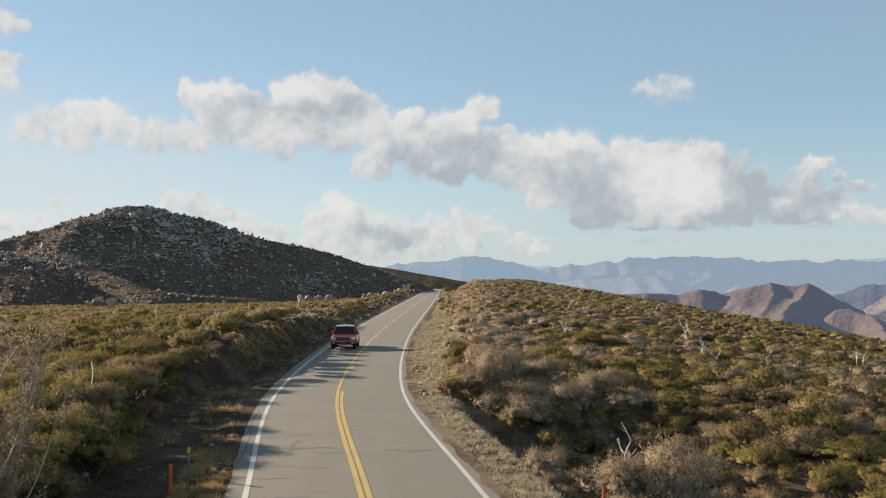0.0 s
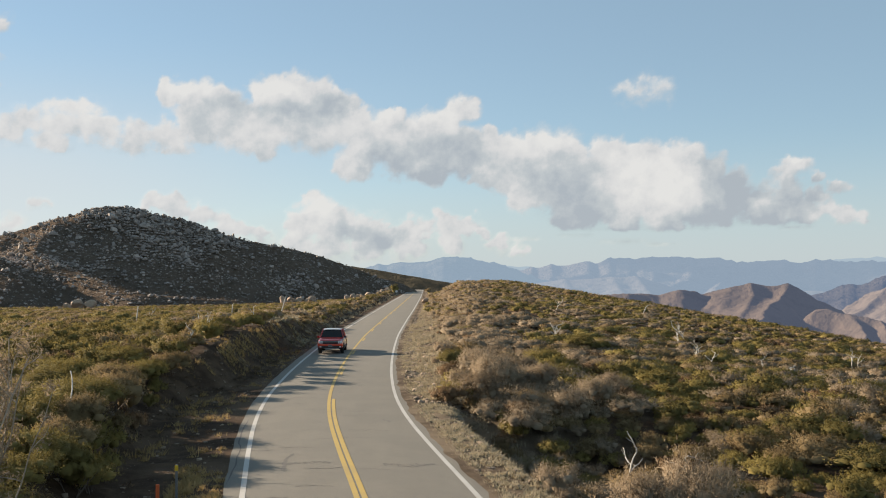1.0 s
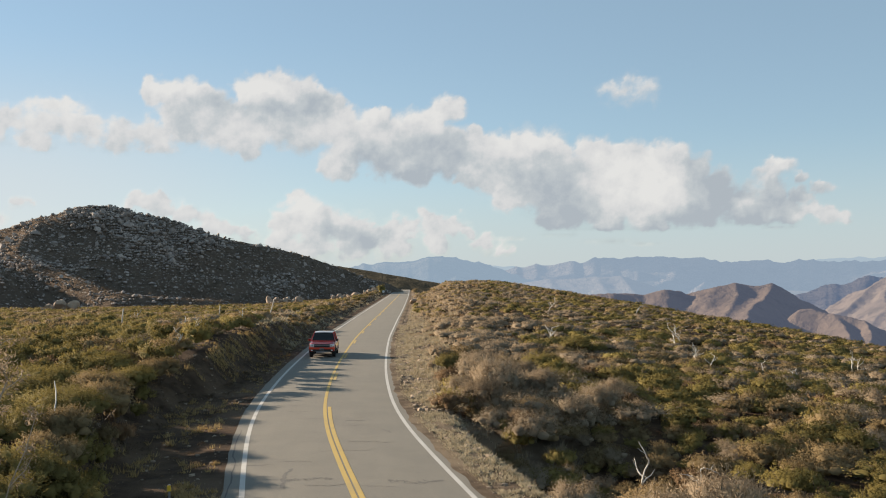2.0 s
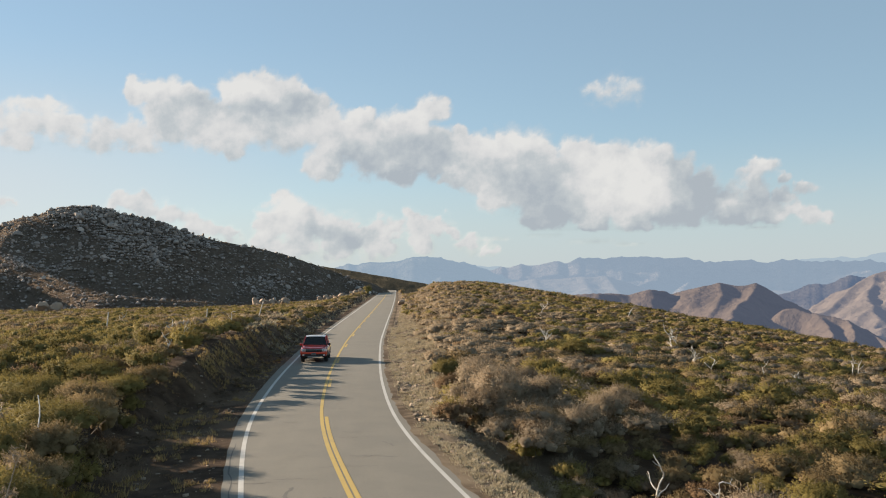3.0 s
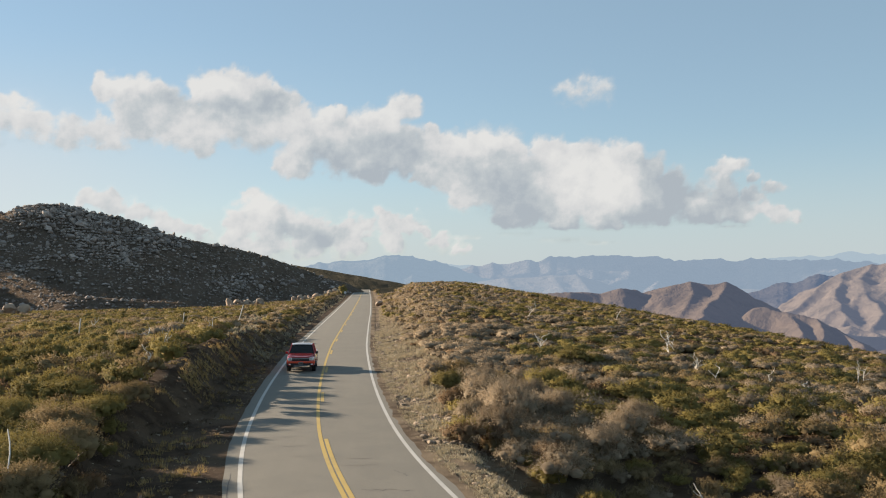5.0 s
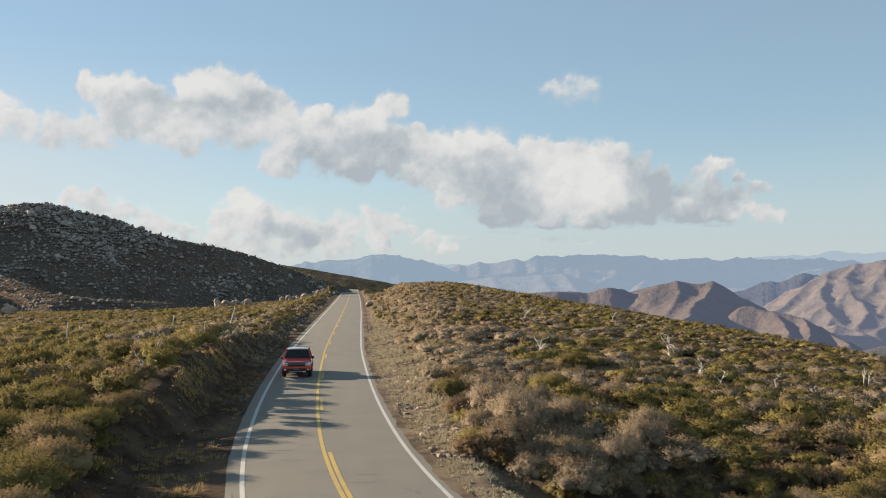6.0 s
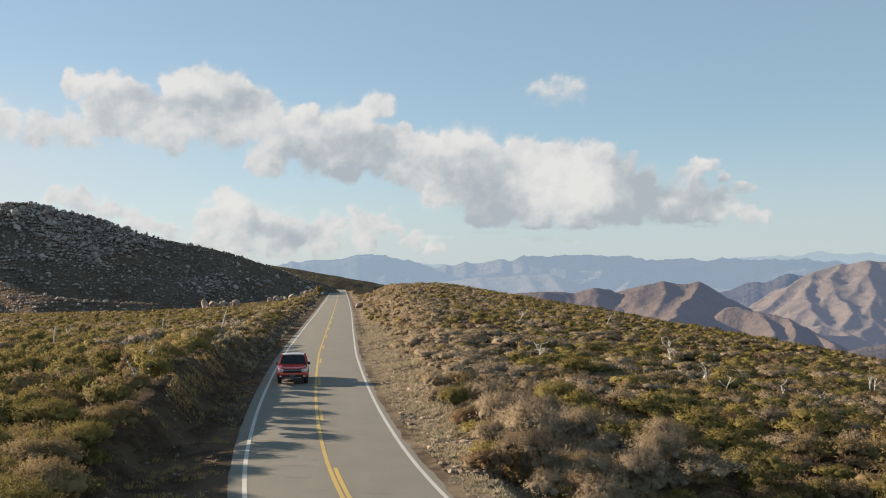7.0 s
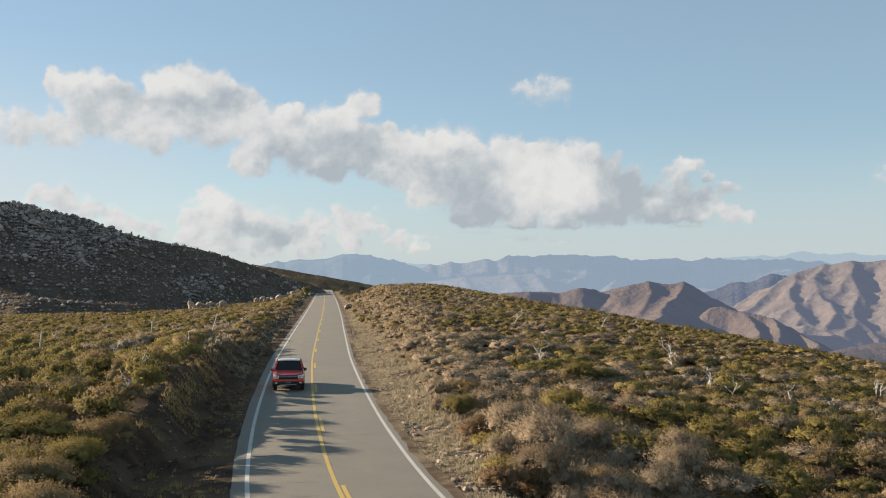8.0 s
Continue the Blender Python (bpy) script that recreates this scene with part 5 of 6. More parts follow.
def pickup():
    car = new("pickup_truck")
    tagged(car, "red compact pickup truck driving on the asphalt road", "pickup truck")

    def prof(w, zt, zb=0.42):
        return [(0.0, zt), (w * 0.55, zt - 0.005), (w * 0.86, zt - 0.03), (w * 0.97, zt - 0.10), (w, zt - 0.24), (w * 1.0, 0.70), (w * 0.985, 0.50), (w * 0.93, zb), (0.0, zb)]
    body = loft([(-2.50, prof(0.80, 0.96, 0.50)), (-2.44, prof(0.86, 1.01, 0.44)), (-2.25, prof(0.905, 1.045)), (-1.7, prof(0.92, 1.085)), (-1.15, prof(0.922, 1.12)), (-0.8, prof(0.922, 1.10)), (0.9, prof(0.922, 1.10)), (0.98, prof(0.922, 1.08))])
    part("body", body, RED, car, "glossy red bodywork", smooth=False)
    # hood with two creases
    bm = bmesh.new()
    rows = []
    for y, w, z in ((-2.42, 0.70, 1.005), (-2.2, 0.76, 1.055), (-1.7, 0.79, 1.10), (-1.18, 0.80, 1.135)):
        rows.append([bm.verts.new((x * w, y, z + dz)) for x, dz in ((-1, -0.012), (-0.82, 0.012), (-0.55, 0.0), (0, 0.006), (0.55, 0.0), (0.82, 0.012), (1, -0.012))])
    for a, b in zip(rows, rows[1:]):
        for i in range(6):
            bm.faces.new((a[i], a[i + 1], b[i + 1], b[i]))
    r = bmesh.ops.solidify(bm, geom=bm.faces[:], thickness=0.02)
    part("hood", bm, RED, car, "creased red hood")
    # cabin
    zb, zt = 1.09, 1.66
    fb, ft, rb, rt = -1.12, -0.42, 0.92, 0.70
    wb, wt = 0.845, 0.665
    inner = loft([(fb + 0.06, [(0, zb + 0.02), (wb - 0.05, zb + 0.01), (wb - 0.05, zb), (0, zb - 0.02)]), (ft + 0.08, [(0, zt - 0.03), (wt - 0.05, zt - 0.04), (wb - 0.06, zb), (0, zb - 0.02)]), (rt - 0.06, [(0, zt - 0.03), (wt - 0.05, zt - 0.04), (wb - 0.06, zb), (0, zb - 0.02)]), (rb - 0.05, [(0, zb + 0.02), (wb - 0.05, zb + 0.01), (wb - 0.05, zb), (0, zb - 0.02)])])
    part("cabin_interior", inner, DARK_CABIN, car, "dark cabin interior")
    part("windshield", slab([(-wb + 0.06, fb, zb + 0.03), (wb - 0.06, fb, zb + 0.03), (wt - 0.04, ft, zt - 0.01), (-wt + 0.04, ft, zt - 0.01)], 0.012), GLASS, car, "dark tinted windshield")
    part("rear_window", slab([(wb - 0.10, rb, zb + 0.06), (-wb + 0.10, rb, zb + 0.06), (-wt + 0.06, rt, zt - 0.02), (wt - 0.06, rt, zt - 0.02)], 0.012), GLASS, car)
    for s in (-1, 1):
        for y0, y1, t0, t1 in ((-0.92, -0.12, -0.36, -0.10), (-0.04, 0.74, -0.03, 0.60)):
            q = [(s * wb, y0, zb + 0.03), (s * wb, y1, zb + 0.03), (s * (wt + 0.01), t1, zt - 0.03), (s * (wt + 0.01), t0, zt - 0.03)]
            part("side_window", slab(q if s > 0 else q[::-1], 0.012), GLASS, car)
        part("pillar", bar((s * (wb + 0.005), fb - 0.02, zb), (s * (wt + 0.005), ft, zt), 0.07, 0.06), RED, car)
        part("pillar", bar((s * (wb + 0.005), -0.08, zb), (s * (wt + 0.012), -0.065, zt), 0.05, 0.07), BLACK_PLASTIC, car)
        part("pillar", bar((s * (wb + 0.005), rb - 0.06, zb), (s * (wt + 0.005), rt - 0.02, zt), 0.06, 0.14), RED, car)
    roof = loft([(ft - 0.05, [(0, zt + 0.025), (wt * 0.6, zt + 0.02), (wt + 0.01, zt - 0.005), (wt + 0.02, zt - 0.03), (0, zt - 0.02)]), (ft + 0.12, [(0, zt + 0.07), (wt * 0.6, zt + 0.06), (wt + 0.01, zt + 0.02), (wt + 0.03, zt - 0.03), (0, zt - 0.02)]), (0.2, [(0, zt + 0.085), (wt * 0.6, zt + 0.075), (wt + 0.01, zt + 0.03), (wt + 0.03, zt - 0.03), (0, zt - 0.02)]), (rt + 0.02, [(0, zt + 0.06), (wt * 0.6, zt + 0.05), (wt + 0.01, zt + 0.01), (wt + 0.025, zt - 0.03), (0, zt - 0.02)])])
    part("roof", roof, ROOF_GLARE, car, "glossy red roof with the sky's reflection painted in as pale grey")
    part("antenna", bar((0.1, 0.55, zt + 0.06), (0.1, 0.68, zt + 0.22), 0.015, 0.015), BLACK_PLASTIC, car)
    # front
    boxed("grille", (0, -2.49, 0.85), (1.10, 0.07, 0.21), BLACK_PLASTIC, car, 0.02, "black grille between the headlights")
    boxed("grille_bar", (0, -2.535, 0.885), (1.08, 0.03, 0.045), CHROME, car, 0.01, "grey bar across the grille")
    boxed("grille_bar", (0, -2.535, 0.80), (1.08, 0.02, 0.02), BLACK_PLASTIC, car, 0.005)
    for s in (-1, 1):
        lamp = boxed("headlight", (s * 0.70, -2.465, 0.865), (0.30, 0.12, 0.18), LAMP, car, 0.025, "clear square headlight")
        boxed("reflector", (s * 0.66, -2.53, 0.865), (0.12, 0.012, 0.11), ALLOY, lamp, 0.004)
        boxed("indicator", (s * 0.82, -2.50, 0.80), (0.05, 0.05, 0.04), AMBER, lamp, 0.008)
        boxed("fog_light", (s * 0.70, -2.50, 0.53), (0.14, 0.05, 0.08), LAMP, car, 0.015)
        m = boxed("mirror", (s * 0.985, -0.86, 1.16), (0.16, 0.12, 0.16), RED if s < 0 else BLACK_PLASTIC, car, 0.03, "door mirror")
        boxed("mirror_arm", (s * 0.92, -0.86, 1.10), (0.10, 0.06, 0.05), BLACK_PLASTIC, m, 0.01)
        boxed("tail_light", (s * 0.86, 2.50, 0.95), (0.13, 0.06, 0.28), TAIL, car, 0.015)
        for y in (-1.55, 1.52):
            wheel(car, s * 0.80, y)
            bm = bmesh.new()
            for k in range(13):
                a = math.pi * k / 12
                box(bm, (s * 0.915, y + 0.43 * math.cos(a), 0.40 + 0.43 * math.sin(a)), (0.05, 0.13, 0.07), 0.0, Matrix.Rotation(a + math.pi / 2, 4, "X"))
            part("wheel_arch", bm, BLACK_PLASTIC, car, "black wheel-arch moulding")
            boxed("wheel_well", (s * 0.72, y, 0.52), (0.34, 0.74, 0.42), BLACK_PLASTIC, car, 0.05)
        boxed("sill", (s * 0.88, 0.0, 0.42), (0.12, 2.2, 0.12), BLACK_PLASTIC, car, 0.02)
        for y in (-0.10, 0.70):
            boxed("door_handle", (s * 0.935, y - 0.02, 0.98), (0.03, 0.18, 0.03), BLACK_PLASTIC, car, 0.008)
        boxed("bed_side", (s * 0.88, 1.74, 0.80), (0.10, 1.54, 0.62), RED, car, 0.025)
    boxed("bumper", (0, -2.50, 0.66), (1.62, 0.12, 0.13), SUNLIT_RED, car, 0.04, "red bumper with sunlight painted in as orange-red")
    for s in (-1, 1):
        boxed("fascia", (s * 0.76, -2.455, 0.67), (0.30, 0.14, 0.20), SUNLIT_RED, car, 0.05, "red lower front corner with sunlight painted in as orange-red")
    boxed("lower_intake", (0, -2.46, 0.52), (1.30, 0.14, 0.15), BLACK_PLASTIC, car, 0.03)
    boxed("skid_plate", (0, -2.44, 0.42), (0.85, 0.14, 0.06), CHROME, car, 0.02)
    plate = boxed("number_plate", (0, -2.575, 0.60), (0.30, 0.012, 0.15), DIM_PLATE, car, 0.004)
    for k in range(5):
        boxed("plate_bar", (-0.10 + 0.05 * k, -2.584, 0.60), (0.028, 0.006, 0.07), BLACK_PLASTIC, plate, 0.001)
    boxed("bed_floor", (0, 1.74, 0.62), (1.66, 1.54, 0.06), BLACK_PLASTIC, car, 0.01)
    boxed("tailgate", (0, 2.50, 0.82), (1.58, 0.07, 0.56), RED, car, 0.02)
    boxed("rear_bumper", (0, 2.54, 0.50), (1.70, 0.12, 0.14), BLACK_PLASTIC, car, 0.03)
    for s in (-1, 1):
        part("wiper", bar((s * 0.35 - 0.3, fb - 0.03, zb + 0.045), (s * 0.35 + 0.15, fb + 0.01, zb + 0.07), 0.015, 0.015), BLACK_PLASTIC, car)
    return car


CAR_Y = 75.8
car = pickup()
car.matrix_basis = pose(float(road_x(CAR_Y)) - 1.52, CAR_Y, 0.035, 0, 0, 1.0)

# ---- grass, stones, posts and dead wood ----
def blades(name, label, x, y, tall, per, mat, seed, wide=0.012, lean=0.5):
    """Tufts of dry grass: per blades at each spot."""
    r = np.random.RandomState(seed)
    n = len(x) * per
    px, py = np.repeat(x, per) + r.normal(0, 0.07, n), np.repeat(y, per) + r.normal(0, 0.07, n)
    pz = ground_z(px, py) - 0.02
    h = np.repeat(tall, per) * r.uniform(0.5, 1.2, n)
    a = r.uniform(0, 6.28, n)
    base = np.stack([px, py, pz], 1)
    tip = base + np.stack([np.cos(a) * h * lean * r.rand(n), np.sin(a) * h * lean * r.rand(n), h], 1)
    b = r.uniform(0, 6.28, n)
    w = wide * r.uniform(0.7, 1.6, n)
    side = np.stack([np.cos(b) * w, np.sin(b) * w, np.zeros(n)], 1)
    v = np.stack([base - side, base + side, tip], 1).reshape(-1, 3)
    tint = np.repeat(np.repeat(r.rand(len(x)), per), 3)
    return tagged(mesh_object(name, v, tris(v), mat, tint=tint), label, "grass", kind="stuff")


def verge_spots(n, u0, u1, y0, y1, seed, clump=0.0):
    r = np.random.RandomState(seed)
    y = y0 + (y1 - y0) * r.rand(n) ** 1.5
    u = r.uniform(u0, u1, n)
    x = road_x(y) + u
    keep = fbm(x * 0.8 + 3, y * 0.8, 3) > clump
    return x[keep], y[keep]


x, y = verge_spots(6000, PAVED + 0.12, PAVED + 2.6, 22, 120, 1, 0.36)
blades("dry_grass", "pale straw-coloured dry grass along the verge", x, y, np.random.RandomState(2).uniform(0.05, 0.16, len(x)), 14, STRAW, 3, 0.02, 1.4)
x, y = verge_spots(3600, PAVED + 0.9, PAVED + 5.2, 46, 190, 16, 0.40)
blades("dry_grass", "pale matted dry grass on the stony verge", x, y, np.random.RandomState(14).uniform(0.12, 0.36, len(x)), 12, STRAW, 15, 0.024, 1.1)
x, y = verge_spots(900, PAVED + 3.0, PAVED + 6.5, 24, 120, 6, 0.42)
blades("dry_grass", "tall pale dry grass at the foot of the shrubs", x, y, np.random.RandomState(4).uniform(0.2, 0.55, len(x)), 22, STRAW, 5, 0.012, 0.7)
x, y = verge_spots(700, -PAVED - 3.4, -PAVED - 2.4, 58, 230, 18, 0.42)
blades("dry_grass", "tall dry grass along the top of the cut bank", x, y, np.random.RandomState(19).uniform(0.12, 0.34, len(x)), 10, GOLD, 17, 0.02, 0.8)
x, y = verge_spots(3200, -PAVED - 12.5, -PAVED - 1.0, 82, 330, 38, 0.44)
blades("dry_grass", "pale matted dry grass on the low terraces beside the road", x, y, np.random.RandomState(39).uniform(0.15, 0.42, len(x)), 9, STRAW, 37, 0.04, 1.2)
x, y = verge_spots(260, -PAVED - 1.5, -PAVED - 0.15, 22, 33, 28, 0.46)
blades("dry_grass", "golden dry grass between the dirt shoulder and the road", x, y, np.random.RandomState(29).uniform(0.08, 0.24, len(x)), 30, GOLD, 27, 0.014, 1.3)
x, y = verge_spots(1100, -PAVED - 4.2, -PAVED - 0.3, 32, 110, 8, 0.50)
blades("dry_grass", "golden tufts of grass on the shaded bank", x, y, np.random.RandomState(9).uniform(0.06, 0.28, len(x)), 18, GOLD, 7, 0.012, 0.9)


def pebbles(name, label, u0, u1, y0, y1, n, seed, mat, smax=0.12):
    r = np.random.RandomState(seed)
    y = y0 + (y1 - y0) * r.rand(n) ** 1.4
    x = road_x(y) + r.uniform(u0, u1, n)
    z = ground_z(x, y)
    v, f = ROCKS[5]
    s = 0.02 + smax * r.rand(n) ** 4
    a = r.uniform(0, 6.28, n)
    q = v[None] * (s[:, None, None] * r.uniform(0.6, 1.3, (n, 1, 3)))
    c, w = np.cos(a)[:, None], np.sin(a)[:, None]
    P = np.stack([q[..., 0] * c - q[..., 1] * w + x[:, None], q[..., 0] * w + q[..., 1] * c + y[:, None], q[..., 2] + z[:, None] + 0.01], -1)
    F = f[None] + (np.arange(n) * len(v))[:, None, None]
    return tagged(mesh_object(name, P.reshape(-1, 3), F.reshape(-1, 3), mat), label, "stones", kind="stuff")


GRAVEL = rock("gravel", (0.40, 0.32, 0.23), (0.18, 0.13, 0.09))
pebbles("gravel", "loose tan gravel and stones on the verge", PAVED + 0.1, PAVED + 3.6, 24, 150, 1900, 31, GRAVEL)
pebbles("gravel", "tan broken rock on the low cut bank", PAVED + 0.4, PAVED + 2.8, 46, 140, 3400, 33, GRAVEL, 0.19)
pebbles("gravel", "loose stones on the dirt shoulder", -PAVED - 4.6, -PAVED - 0.05, 20, 110, 1100, 32, GRAVEL, 0.10)


r = np.random.RandomState(77)
y = 20 + 95 * r.rand(200) ** 1.3
x = road_x(y) - PAVED - 0.9 - 3.2 * r.rand(200)
v, tint = place([SHAPES[q, "far", k][:240] for q, k in zip(r.choice(["rust", "grey", "olive"], 200), r.randint(0, 5, 200))], x, y, ground_z(x, y) - 0.03, r.uniform(0.08, 0.24, 200), r.uniform(0.5, 0.9, 200), r.uniform(0, 6.28, 200), r.rand(200))
tagged(mesh_object("bank_litter", v, tris(v), RUST, tint=tint), "low dry brush and litter on the cut bank", "brush", kind="stuff")

y = 48 + 110 * r.rand(700) ** 1.2
x = road_x(y) + PAVED + 0.9 + 4.2 * r.rand(700) ** 0.7
v, tint = place([SHAPES[q, "far", k][:210] for q, k in zip(r.choice(["rust", "grey", "grey"], 700), r.randint(0, 5, 700))], x, y, ground_z(x, y) - 0.03, r.uniform(0.10, 0.36, 700), r.uniform(0.5, 0.9, 700), r.uniform(0, 6.28, 700), r.rand(700))
tagged(mesh_object("verge_litter", v, tris(v), GREY, tint=tint), "low dry brush and matted litter on the stony verge", "brush", kind="stuff")


def tube(bm, points, r0, r1, sides=6):
    """A tapering crooked limb through points."""
    rings = []
    for k, p in enumerate(points):
        p = Vector(p)
        d = (Vector(points[min(k + 1, len(points) - 1)]) - Vector(points[max(k - 1, 0)])).normalized()
        turn = d.to_track_quat("Z", "Y")
        r = r0 + (r1 - r0) * k / (len(points) - 1)
        rings.append([bm.verts.new(p + turn @ Vector((r * math.cos(6.283 * i / sides), r * math.sin(6.283 * i / sides), 0))) for i in range(sides)])
    for a, b in zip(rings, rings[1:]):
        for i in range(sides):
            bm.faces.new((a[i], a[(i + 1) % sides], b[(i + 1) % sides], b[i]))
    bm.faces.new(rings[0][::-1])
    bm.faces.new(rings[-1])


def limb(r, start, way, length, crook=0.25, n=6):
    pts, p, d = [Vector(start)], Vector(start), Vector(way).normalized()
    for _ in range(n):
        d = (d + Vector((r.gauss(0, crook), r.gauss(0, crook), r.gauss(0.03, crook)))).normalized()
        p = p + d * (length / n)
        pts.append(p.copy())
    return pts


def snag(x, y, height, seed, lean=(0.3, 0), arms=3, spread_=0.9, thick=0.035):
    """A dead shrub's bleached trunk with forked bare arms."""
    r = random.Random(seed)
    z = float(ground_z(x, y)) - 0.05
    ob = new("dead_branch")
    tagged(ob, "bleached forked dead branch among the shrubs", "dead branch", "bleached dead branches in the brush")
    bm = bmesh.new()
    trunk = limb(r, (0, 0, 0), (lean[0], lean[1], 1), height * 0.75, 0.16)
    tube(bm, trunk, thick, thick * 0.55)
    part("trunk", bm, DEADWOOD, ob)
    for k in range(arms):
        at = trunk[2 + (k % 4)] if k else trunk[-1]
        a = r.uniform(0, 6.28)
        arm = limb(r, at, (spread_ * math.cos(a), spread_ * math.sin(a), r.uniform(0.5, 1.2)), height * r.uniform(0.3, 0.5), 0.3)
        bm = bmesh.new()
        tube(bm, arm, thick * 0.6, thick * 0.18, 5)
        twig = limb(r, arm[3], (r.gauss(0, 1), r.gauss(0, 1), 0.6), height * 0.18, 0.3, 4)
        tube(bm, twig, thick * 0.3, thick * 0.12, 4)
        part("arm", bm, DEADWOOD, ob)
    ob.matrix_basis = pose(x, y, z)
    return ob


VERGE_SNAGS = [(7.1, 40.1, 1.7, 3, 0.055), (8.9, 38.2, 1.6, 3, 0.045), (4.9, 36.8, 0.9, 3, 0.03), (6.9, 35.2, 0.8, 3, 0.03), (10.8, 86.5, 1.7, 6, 0.05), (10.1, 86.0, 1.3, 4, 0.04), (4.9, 55.0, 1.3, 2, 0.03), (8.2, 50.5, 1.1, 2, 0.03)]
SLOPE_SNAGS = [(23.4, 92.0, 2.3, 5, 0.055), (22.2, 90.5, 1.6, 5, 0.05), (20.4, 79.0, 1.5, 6, 0.05), (21.1, 79.4, 1.1, 4, 0.04), (20.8, 75.8, 1.4, 3, 0.045), (24.8, 75.5, 1.2, 3, 0.04), (26.0, 71.7, 1.3, 3, 0.045), (33.4, 80.5, 1.6, 4, 0.045), (34.4, 81.5, 1.3, 4, 0.04), (25.5, 60.5, 1.1, 3, 0.04), (28.5, 66.5, 1.1, 3, 0.03), (14.8, 118, 1.8, 3, 0.05), (27.0, 128, 1.7, 3, 0.05)]
BANK_SNAGS = [(-11.2, 31.8, 3.0, 0, 0.026), (-14.4, 62.5, 1.8, 4, 0.035), (-13.6, 55.5, 1.6, 4, 0.035), (-19.1, 81.3, 1.5, 3, 0.05), (-15.4, 70.8, 1.4, 3, 0.04), (-13.9, 78.4, 1.8, 3, 0.035), (-26.6, 95.4, 1.7, 5, 0.04)]
for k, (x, y, h, arms, th) in enumerate(VERGE_SNAGS + SLOPE_SNAGS + BANK_SNAGS):
    snag(x, y, h * (1.35 if x > 10 else 1.25 if x > 4 else 1.1), 50 + k, (random.Random(k).uniform(-0.3, 0.5), 0), arms, 0.9, th)


def stake(x, y, h, lean, seed):
    bm = bmesh.new()
    r = random.Random(seed)
    tube(bm, limb(r, (0, 0, -0.1), (lean, 0, 1), h + 0.1, 0.03, 4), 0.055, 0.045, 6)
    ob = part("wooden_stake", bm, DEADWOOD)
    tagged(ob, "weathered pale leaning wooden stake in the brush", "stake", "old stakes in the brush")
    ob.matrix_basis = pose(x, y, float(ground_z(x, y)))


for k, (x, y, h, lean) in enumerate([(-14.6, 97.5, 2.3, 0.25), (-23.7, 81.2, 1.9, 0.14), (-20.0, 101.5, 1.6, 0.05)]):
    stake(x, y, h, lean, k)

# marker posts
ORANGE = plain("orange_plastic", (0.62, 0.13, 0.035), 0.5)
GREY_STEEL = plain("grey_steel", (0.20, 0.20, 0.20), 0.55, 0.5)
YELLOW_TAPE = plain("yellow_reflector", (0.65, 0.42, 0.03), 0.4)


def marker_post(x, y, h, steel):
    ob = new("marker_post")
    z = float(ground_z(x, y))
    bm = bmesh.new()
    if steel:
        box(bm, (0, 0, h / 2 - 0.1), (0.06, 0.03, h + 0.2), 0.004)
        box(bm, (0, 0.03, h / 2 - 0.1), (0.012, 0.04, h + 0.2), 0.003)
        part("post", bm, GREY_STEEL, ob)
        bm = bmesh.new()
        box(bm, (0, -0.02, h - 0.09), (0.085, 0.02, 0.14), 0.006)
        part("reflector", bm, YELLOW_TAPE, ob, "yellow reflector")
        tagged(ob, "grey steel roadside marker post with yellow reflector", "marker post", "roadside marker posts")
    else:
        box(bm, (0, 0, h / 2 - 0.1), (0.085, 0.022, h + 0.2), 0.008)
        box(bm, (-0.035, -0.012, h / 2 - 0.1), (0.012, 0.016, h + 0.18), 0.003)
        box(bm, (0.035, -0.012, h / 2 - 0.1), (0.012, 0.016, h + 0.18), 0.003)
        part("blade", bm, ORANGE, ob)
        bm = bmesh.new()
        box(bm, (0, 0, 0.03), (0.14, 0.10, 0.08), 0.01)
        part("foot", bm, GREY_STEEL, ob)
        tagged(ob, "flexible orange plastic roadside marker post", "marker post", "roadside marker posts")
    ob.matrix_basis = pose(x, y, z, 0, 0, 8)


marker_post(-6.95, 25.4, 0.9, False)
marker_post(-7.0, 27.4, 0.95, True)
marker_post(4.25, 26.3, 1.15, False)

# the tall twiggy bush beside the shoulder
PALE_TWIG = plain("pale_twigs", (0.34, 0.285, 0.22), 0.9, vary=0.3, scale=9)


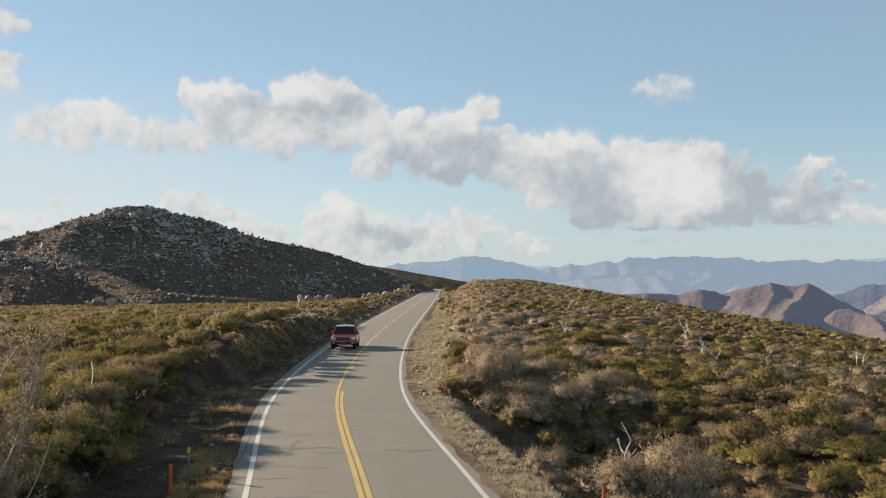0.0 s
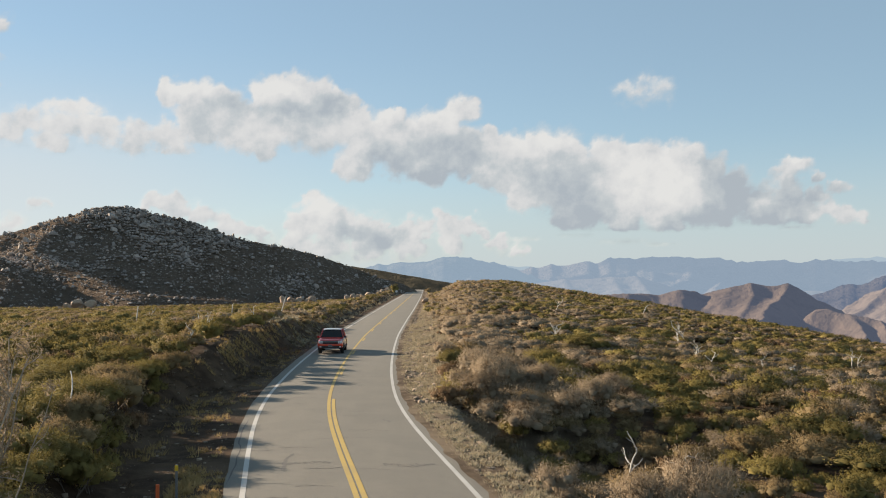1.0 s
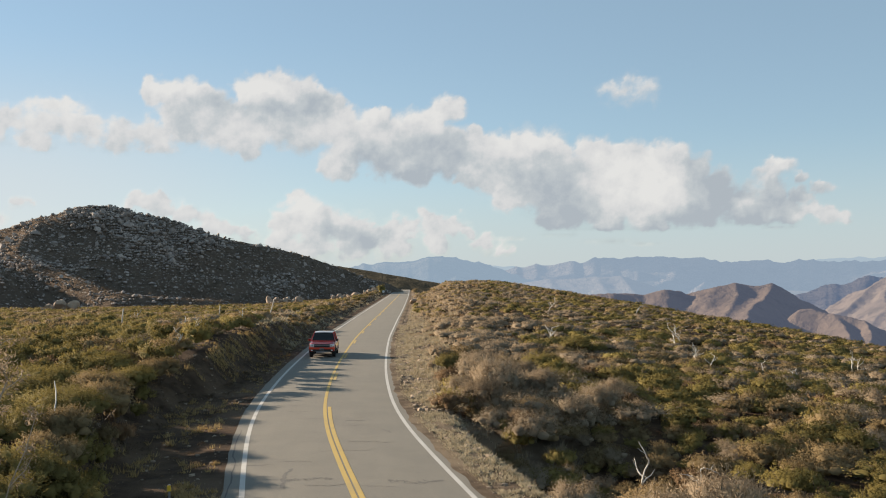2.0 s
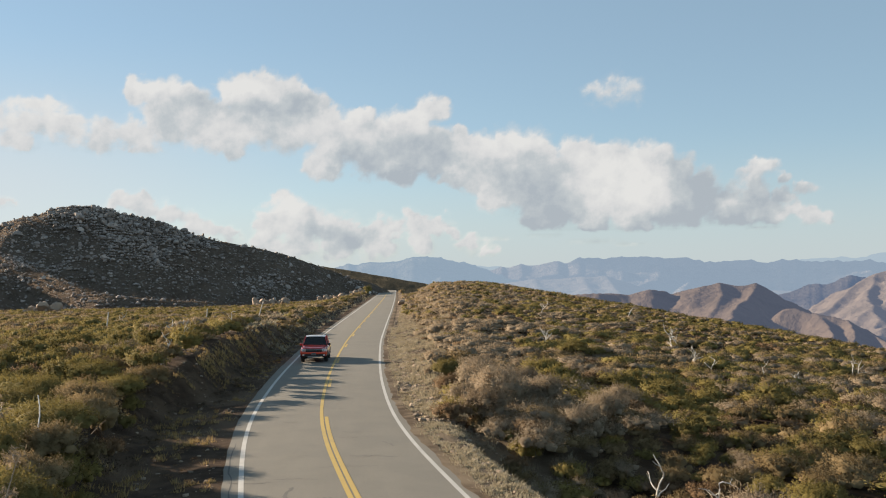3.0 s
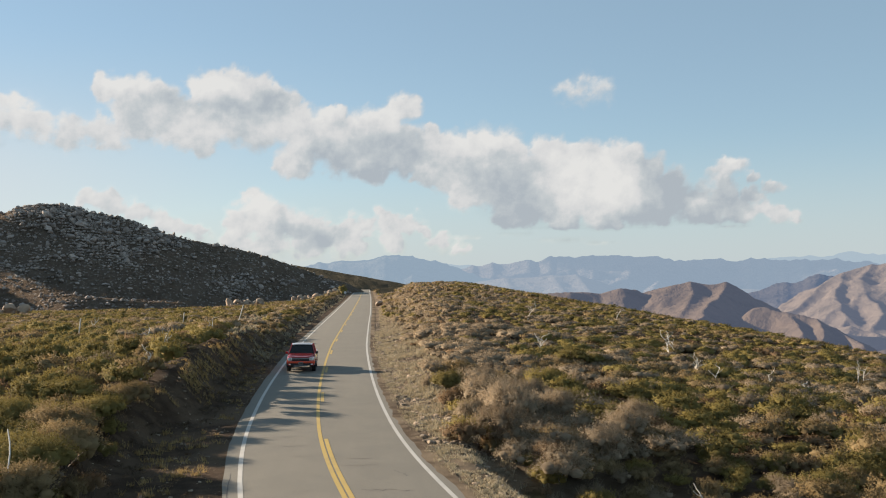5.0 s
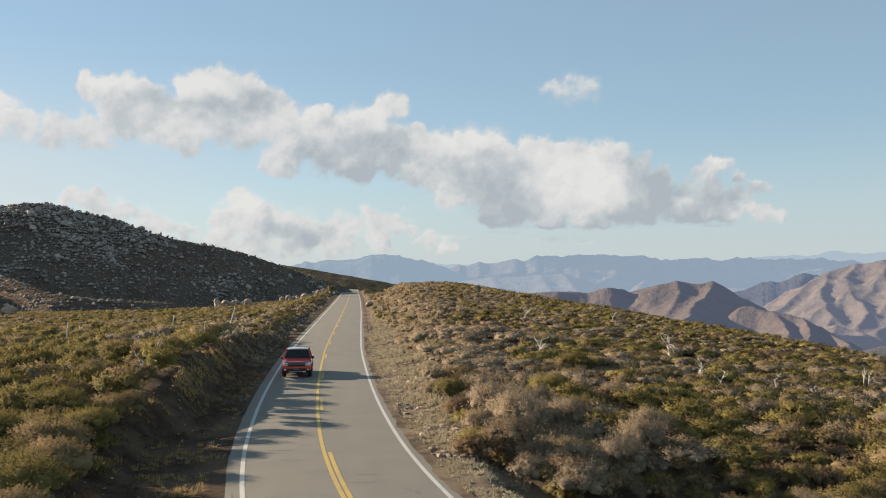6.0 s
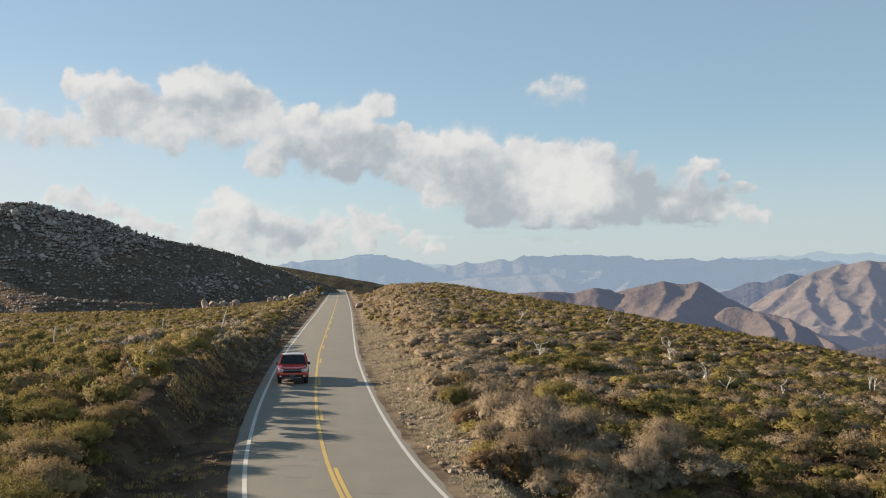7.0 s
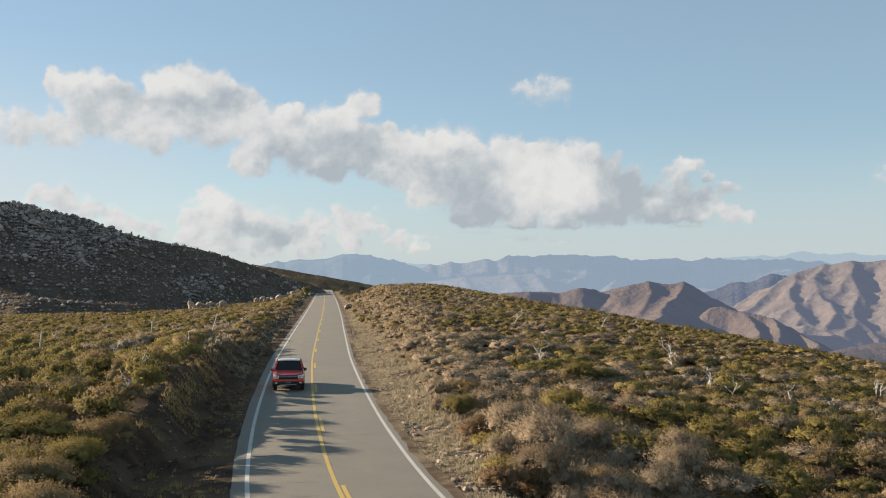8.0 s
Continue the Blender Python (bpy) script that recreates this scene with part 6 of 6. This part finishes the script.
def tall_bush(x, y, h, wide, seed):
    r = np.random.RandomState(seed)
    ob = new("tall_bush")
    tagged(ob, "tall grey twiggy bush with sparse small leaves", "bush")
    rr = random.Random(seed)
    wood, leaf = bmesh.new(), []
    for k in range(36):
        a = 6.283 * k / 36 + rr.uniform(-.2, .2)
        out = rr.uniform(0.02, 0.19)
        main = limb(rr, (0.2 * math.cos(a), 0.2 * math.sin(a), -0.1), (out * math.cos(a) + 0.05, out * math.sin(a), 1), h * rr.uniform(0.6, 1.05), 0.10, 9)
        tube(wood, main, 0.026, 0.008, 4)
        for q in range(9):
            at = main[3 + q % 7]
            side = limb(rr, at, (rr.gauss(0, 1), rr.gauss(0, 1), rr.uniform(0.4, 1.4)), wide * rr.uniform(0.2, 0.5), 0.22, 5)
            tube(wood, side, 0.012, 0.005, 3)
            for e in range(34):
                f = rr.random() * 4.99
                c = side[int(f)].lerp(side[int(f) + 1], f % 1)
                leaf.append(tuple(c))
    part("stem", wood, PALE_TWIG, ob, "pale bare twigs")
    c = np.repeat(np.array(leaf), 3, 0) + r.normal(0, 0.05, (len(leaf) * 3, 3))
    way, side = unit(r.normal(size=c.shape) + (0, 0, 0.6)), unit(r.normal(size=c.shape))
    ln = r.uniform(0.04, 0.085, (len(c), 1))
    v = np.stack([c - side * ln * 0.18, c + side * ln * 0.18, c + way * ln], 1).reshape(-1, 3)
    mesh_object("foliage", v, tris(v), GREY, ob)
    ob.matrix_basis = pose(x, y, float(ground_z(x, y)))


tall_bush(-7.8, 16.2, 5.3, 1.2, 3)

# boulders along the rim of the plateau, each a thing
def boulder(x, y, s, k, sink=0.25, tall=1.2):
    v, f = ROCKS[k % 4]
    r = random.Random(k * 7 + 3)
    ob = mesh_object("boulder", v * (s * r.uniform(0.7, 1.35), s * r.uniform(0.6, 1.0), s * tall * r.uniform(0.75, 1.1)), f, TAN_ROCK)
    tagged(ob, "weathered tan granite boulder on the plateau's rim", "boulder", "tan boulders along the rim")
    ob.matrix_basis = pose(x, y, float(ground_z(x, y)) + s * (0.85 - sink), 23 * (k % 5) - 46, 31 * (k % 4) - 46, 47 * k)


rr = random.Random(12)
for k, (x, y, s) in enumerate(RIM):
    boulder(x, y, s * 0.95, k, -0.2, 1.0 + 0.25 * math.sin(3.0 * k))
    for q in range(3):
        boulder(x + rr.uniform(-1.1, 1.1), y + rr.uniform(-1.2, 1.6), s * rr.uniform(0.3, 0.8), k + q + 1, -0.1, rr.uniform(0.7, 1.3))


# at the road's far end
def round_sign(x, y):
    ob = new("road_sign")
    tagged(ob, "small white round-topped marker sign beside the road", "road sign")
    bm = bmesh.new()
    box(bm, (0, 0, 0.6), (0.06, 0.05, 1.3), 0.006)
    part("post", bm, GREY_STEEL, ob)
    bm = bmesh.new()
    r = bmesh.ops.create_cone(bm, cap_ends=True, segments=24, radius1=0.38, radius2=0.38, depth=0.03)
    bmesh.ops.transform(bm, matrix=Matrix.Translation((0, -0.045, 1.45)) @ Matrix.Rotation(math.pi / 2, 4, "X"), verts=r["verts"])
    part("plate", bm, PLATE, ob, "plain white plate")
    ob.matrix_basis = pose(x, y, float(ground_z(x, y)))


round_sign(float(road_x(300)) - 4.4, 300)
marker_post(float(road_x(230)) + 4.4, 230, 1.2, True)
boulder(-0.4, 206, 1.05, 0, 0.35, 0.85)


def roadside_bush(x, y, s, kind, k):
    ob = new(NAMES[kind])
    tagged(ob, "tall dark shrub standing beside the road's crest", "shrub")
    v = SHAPES[kind, "mid", k]
    mesh_object("foliage", v, tris(v), KINDS[kind][0], ob)
    sv, sf = stems(np.random.RandomState(k + 3), 8, 1.2, 0.02)
    mesh_object("stem", sv, sf, BARK, ob)
    ob.matrix_basis = Matrix.LocRotScale((x, y, float(ground_z(x, y)) - 0.05), Euler((0, 0, k)), (s, s, s * 1.5))


roadside_bush(float(road_x(312)) - 5.8, 312, 2.1, "green", 1)
roadside_bush(float(road_x(330)) + 5.0, 330, 1.3, "olive", 2)
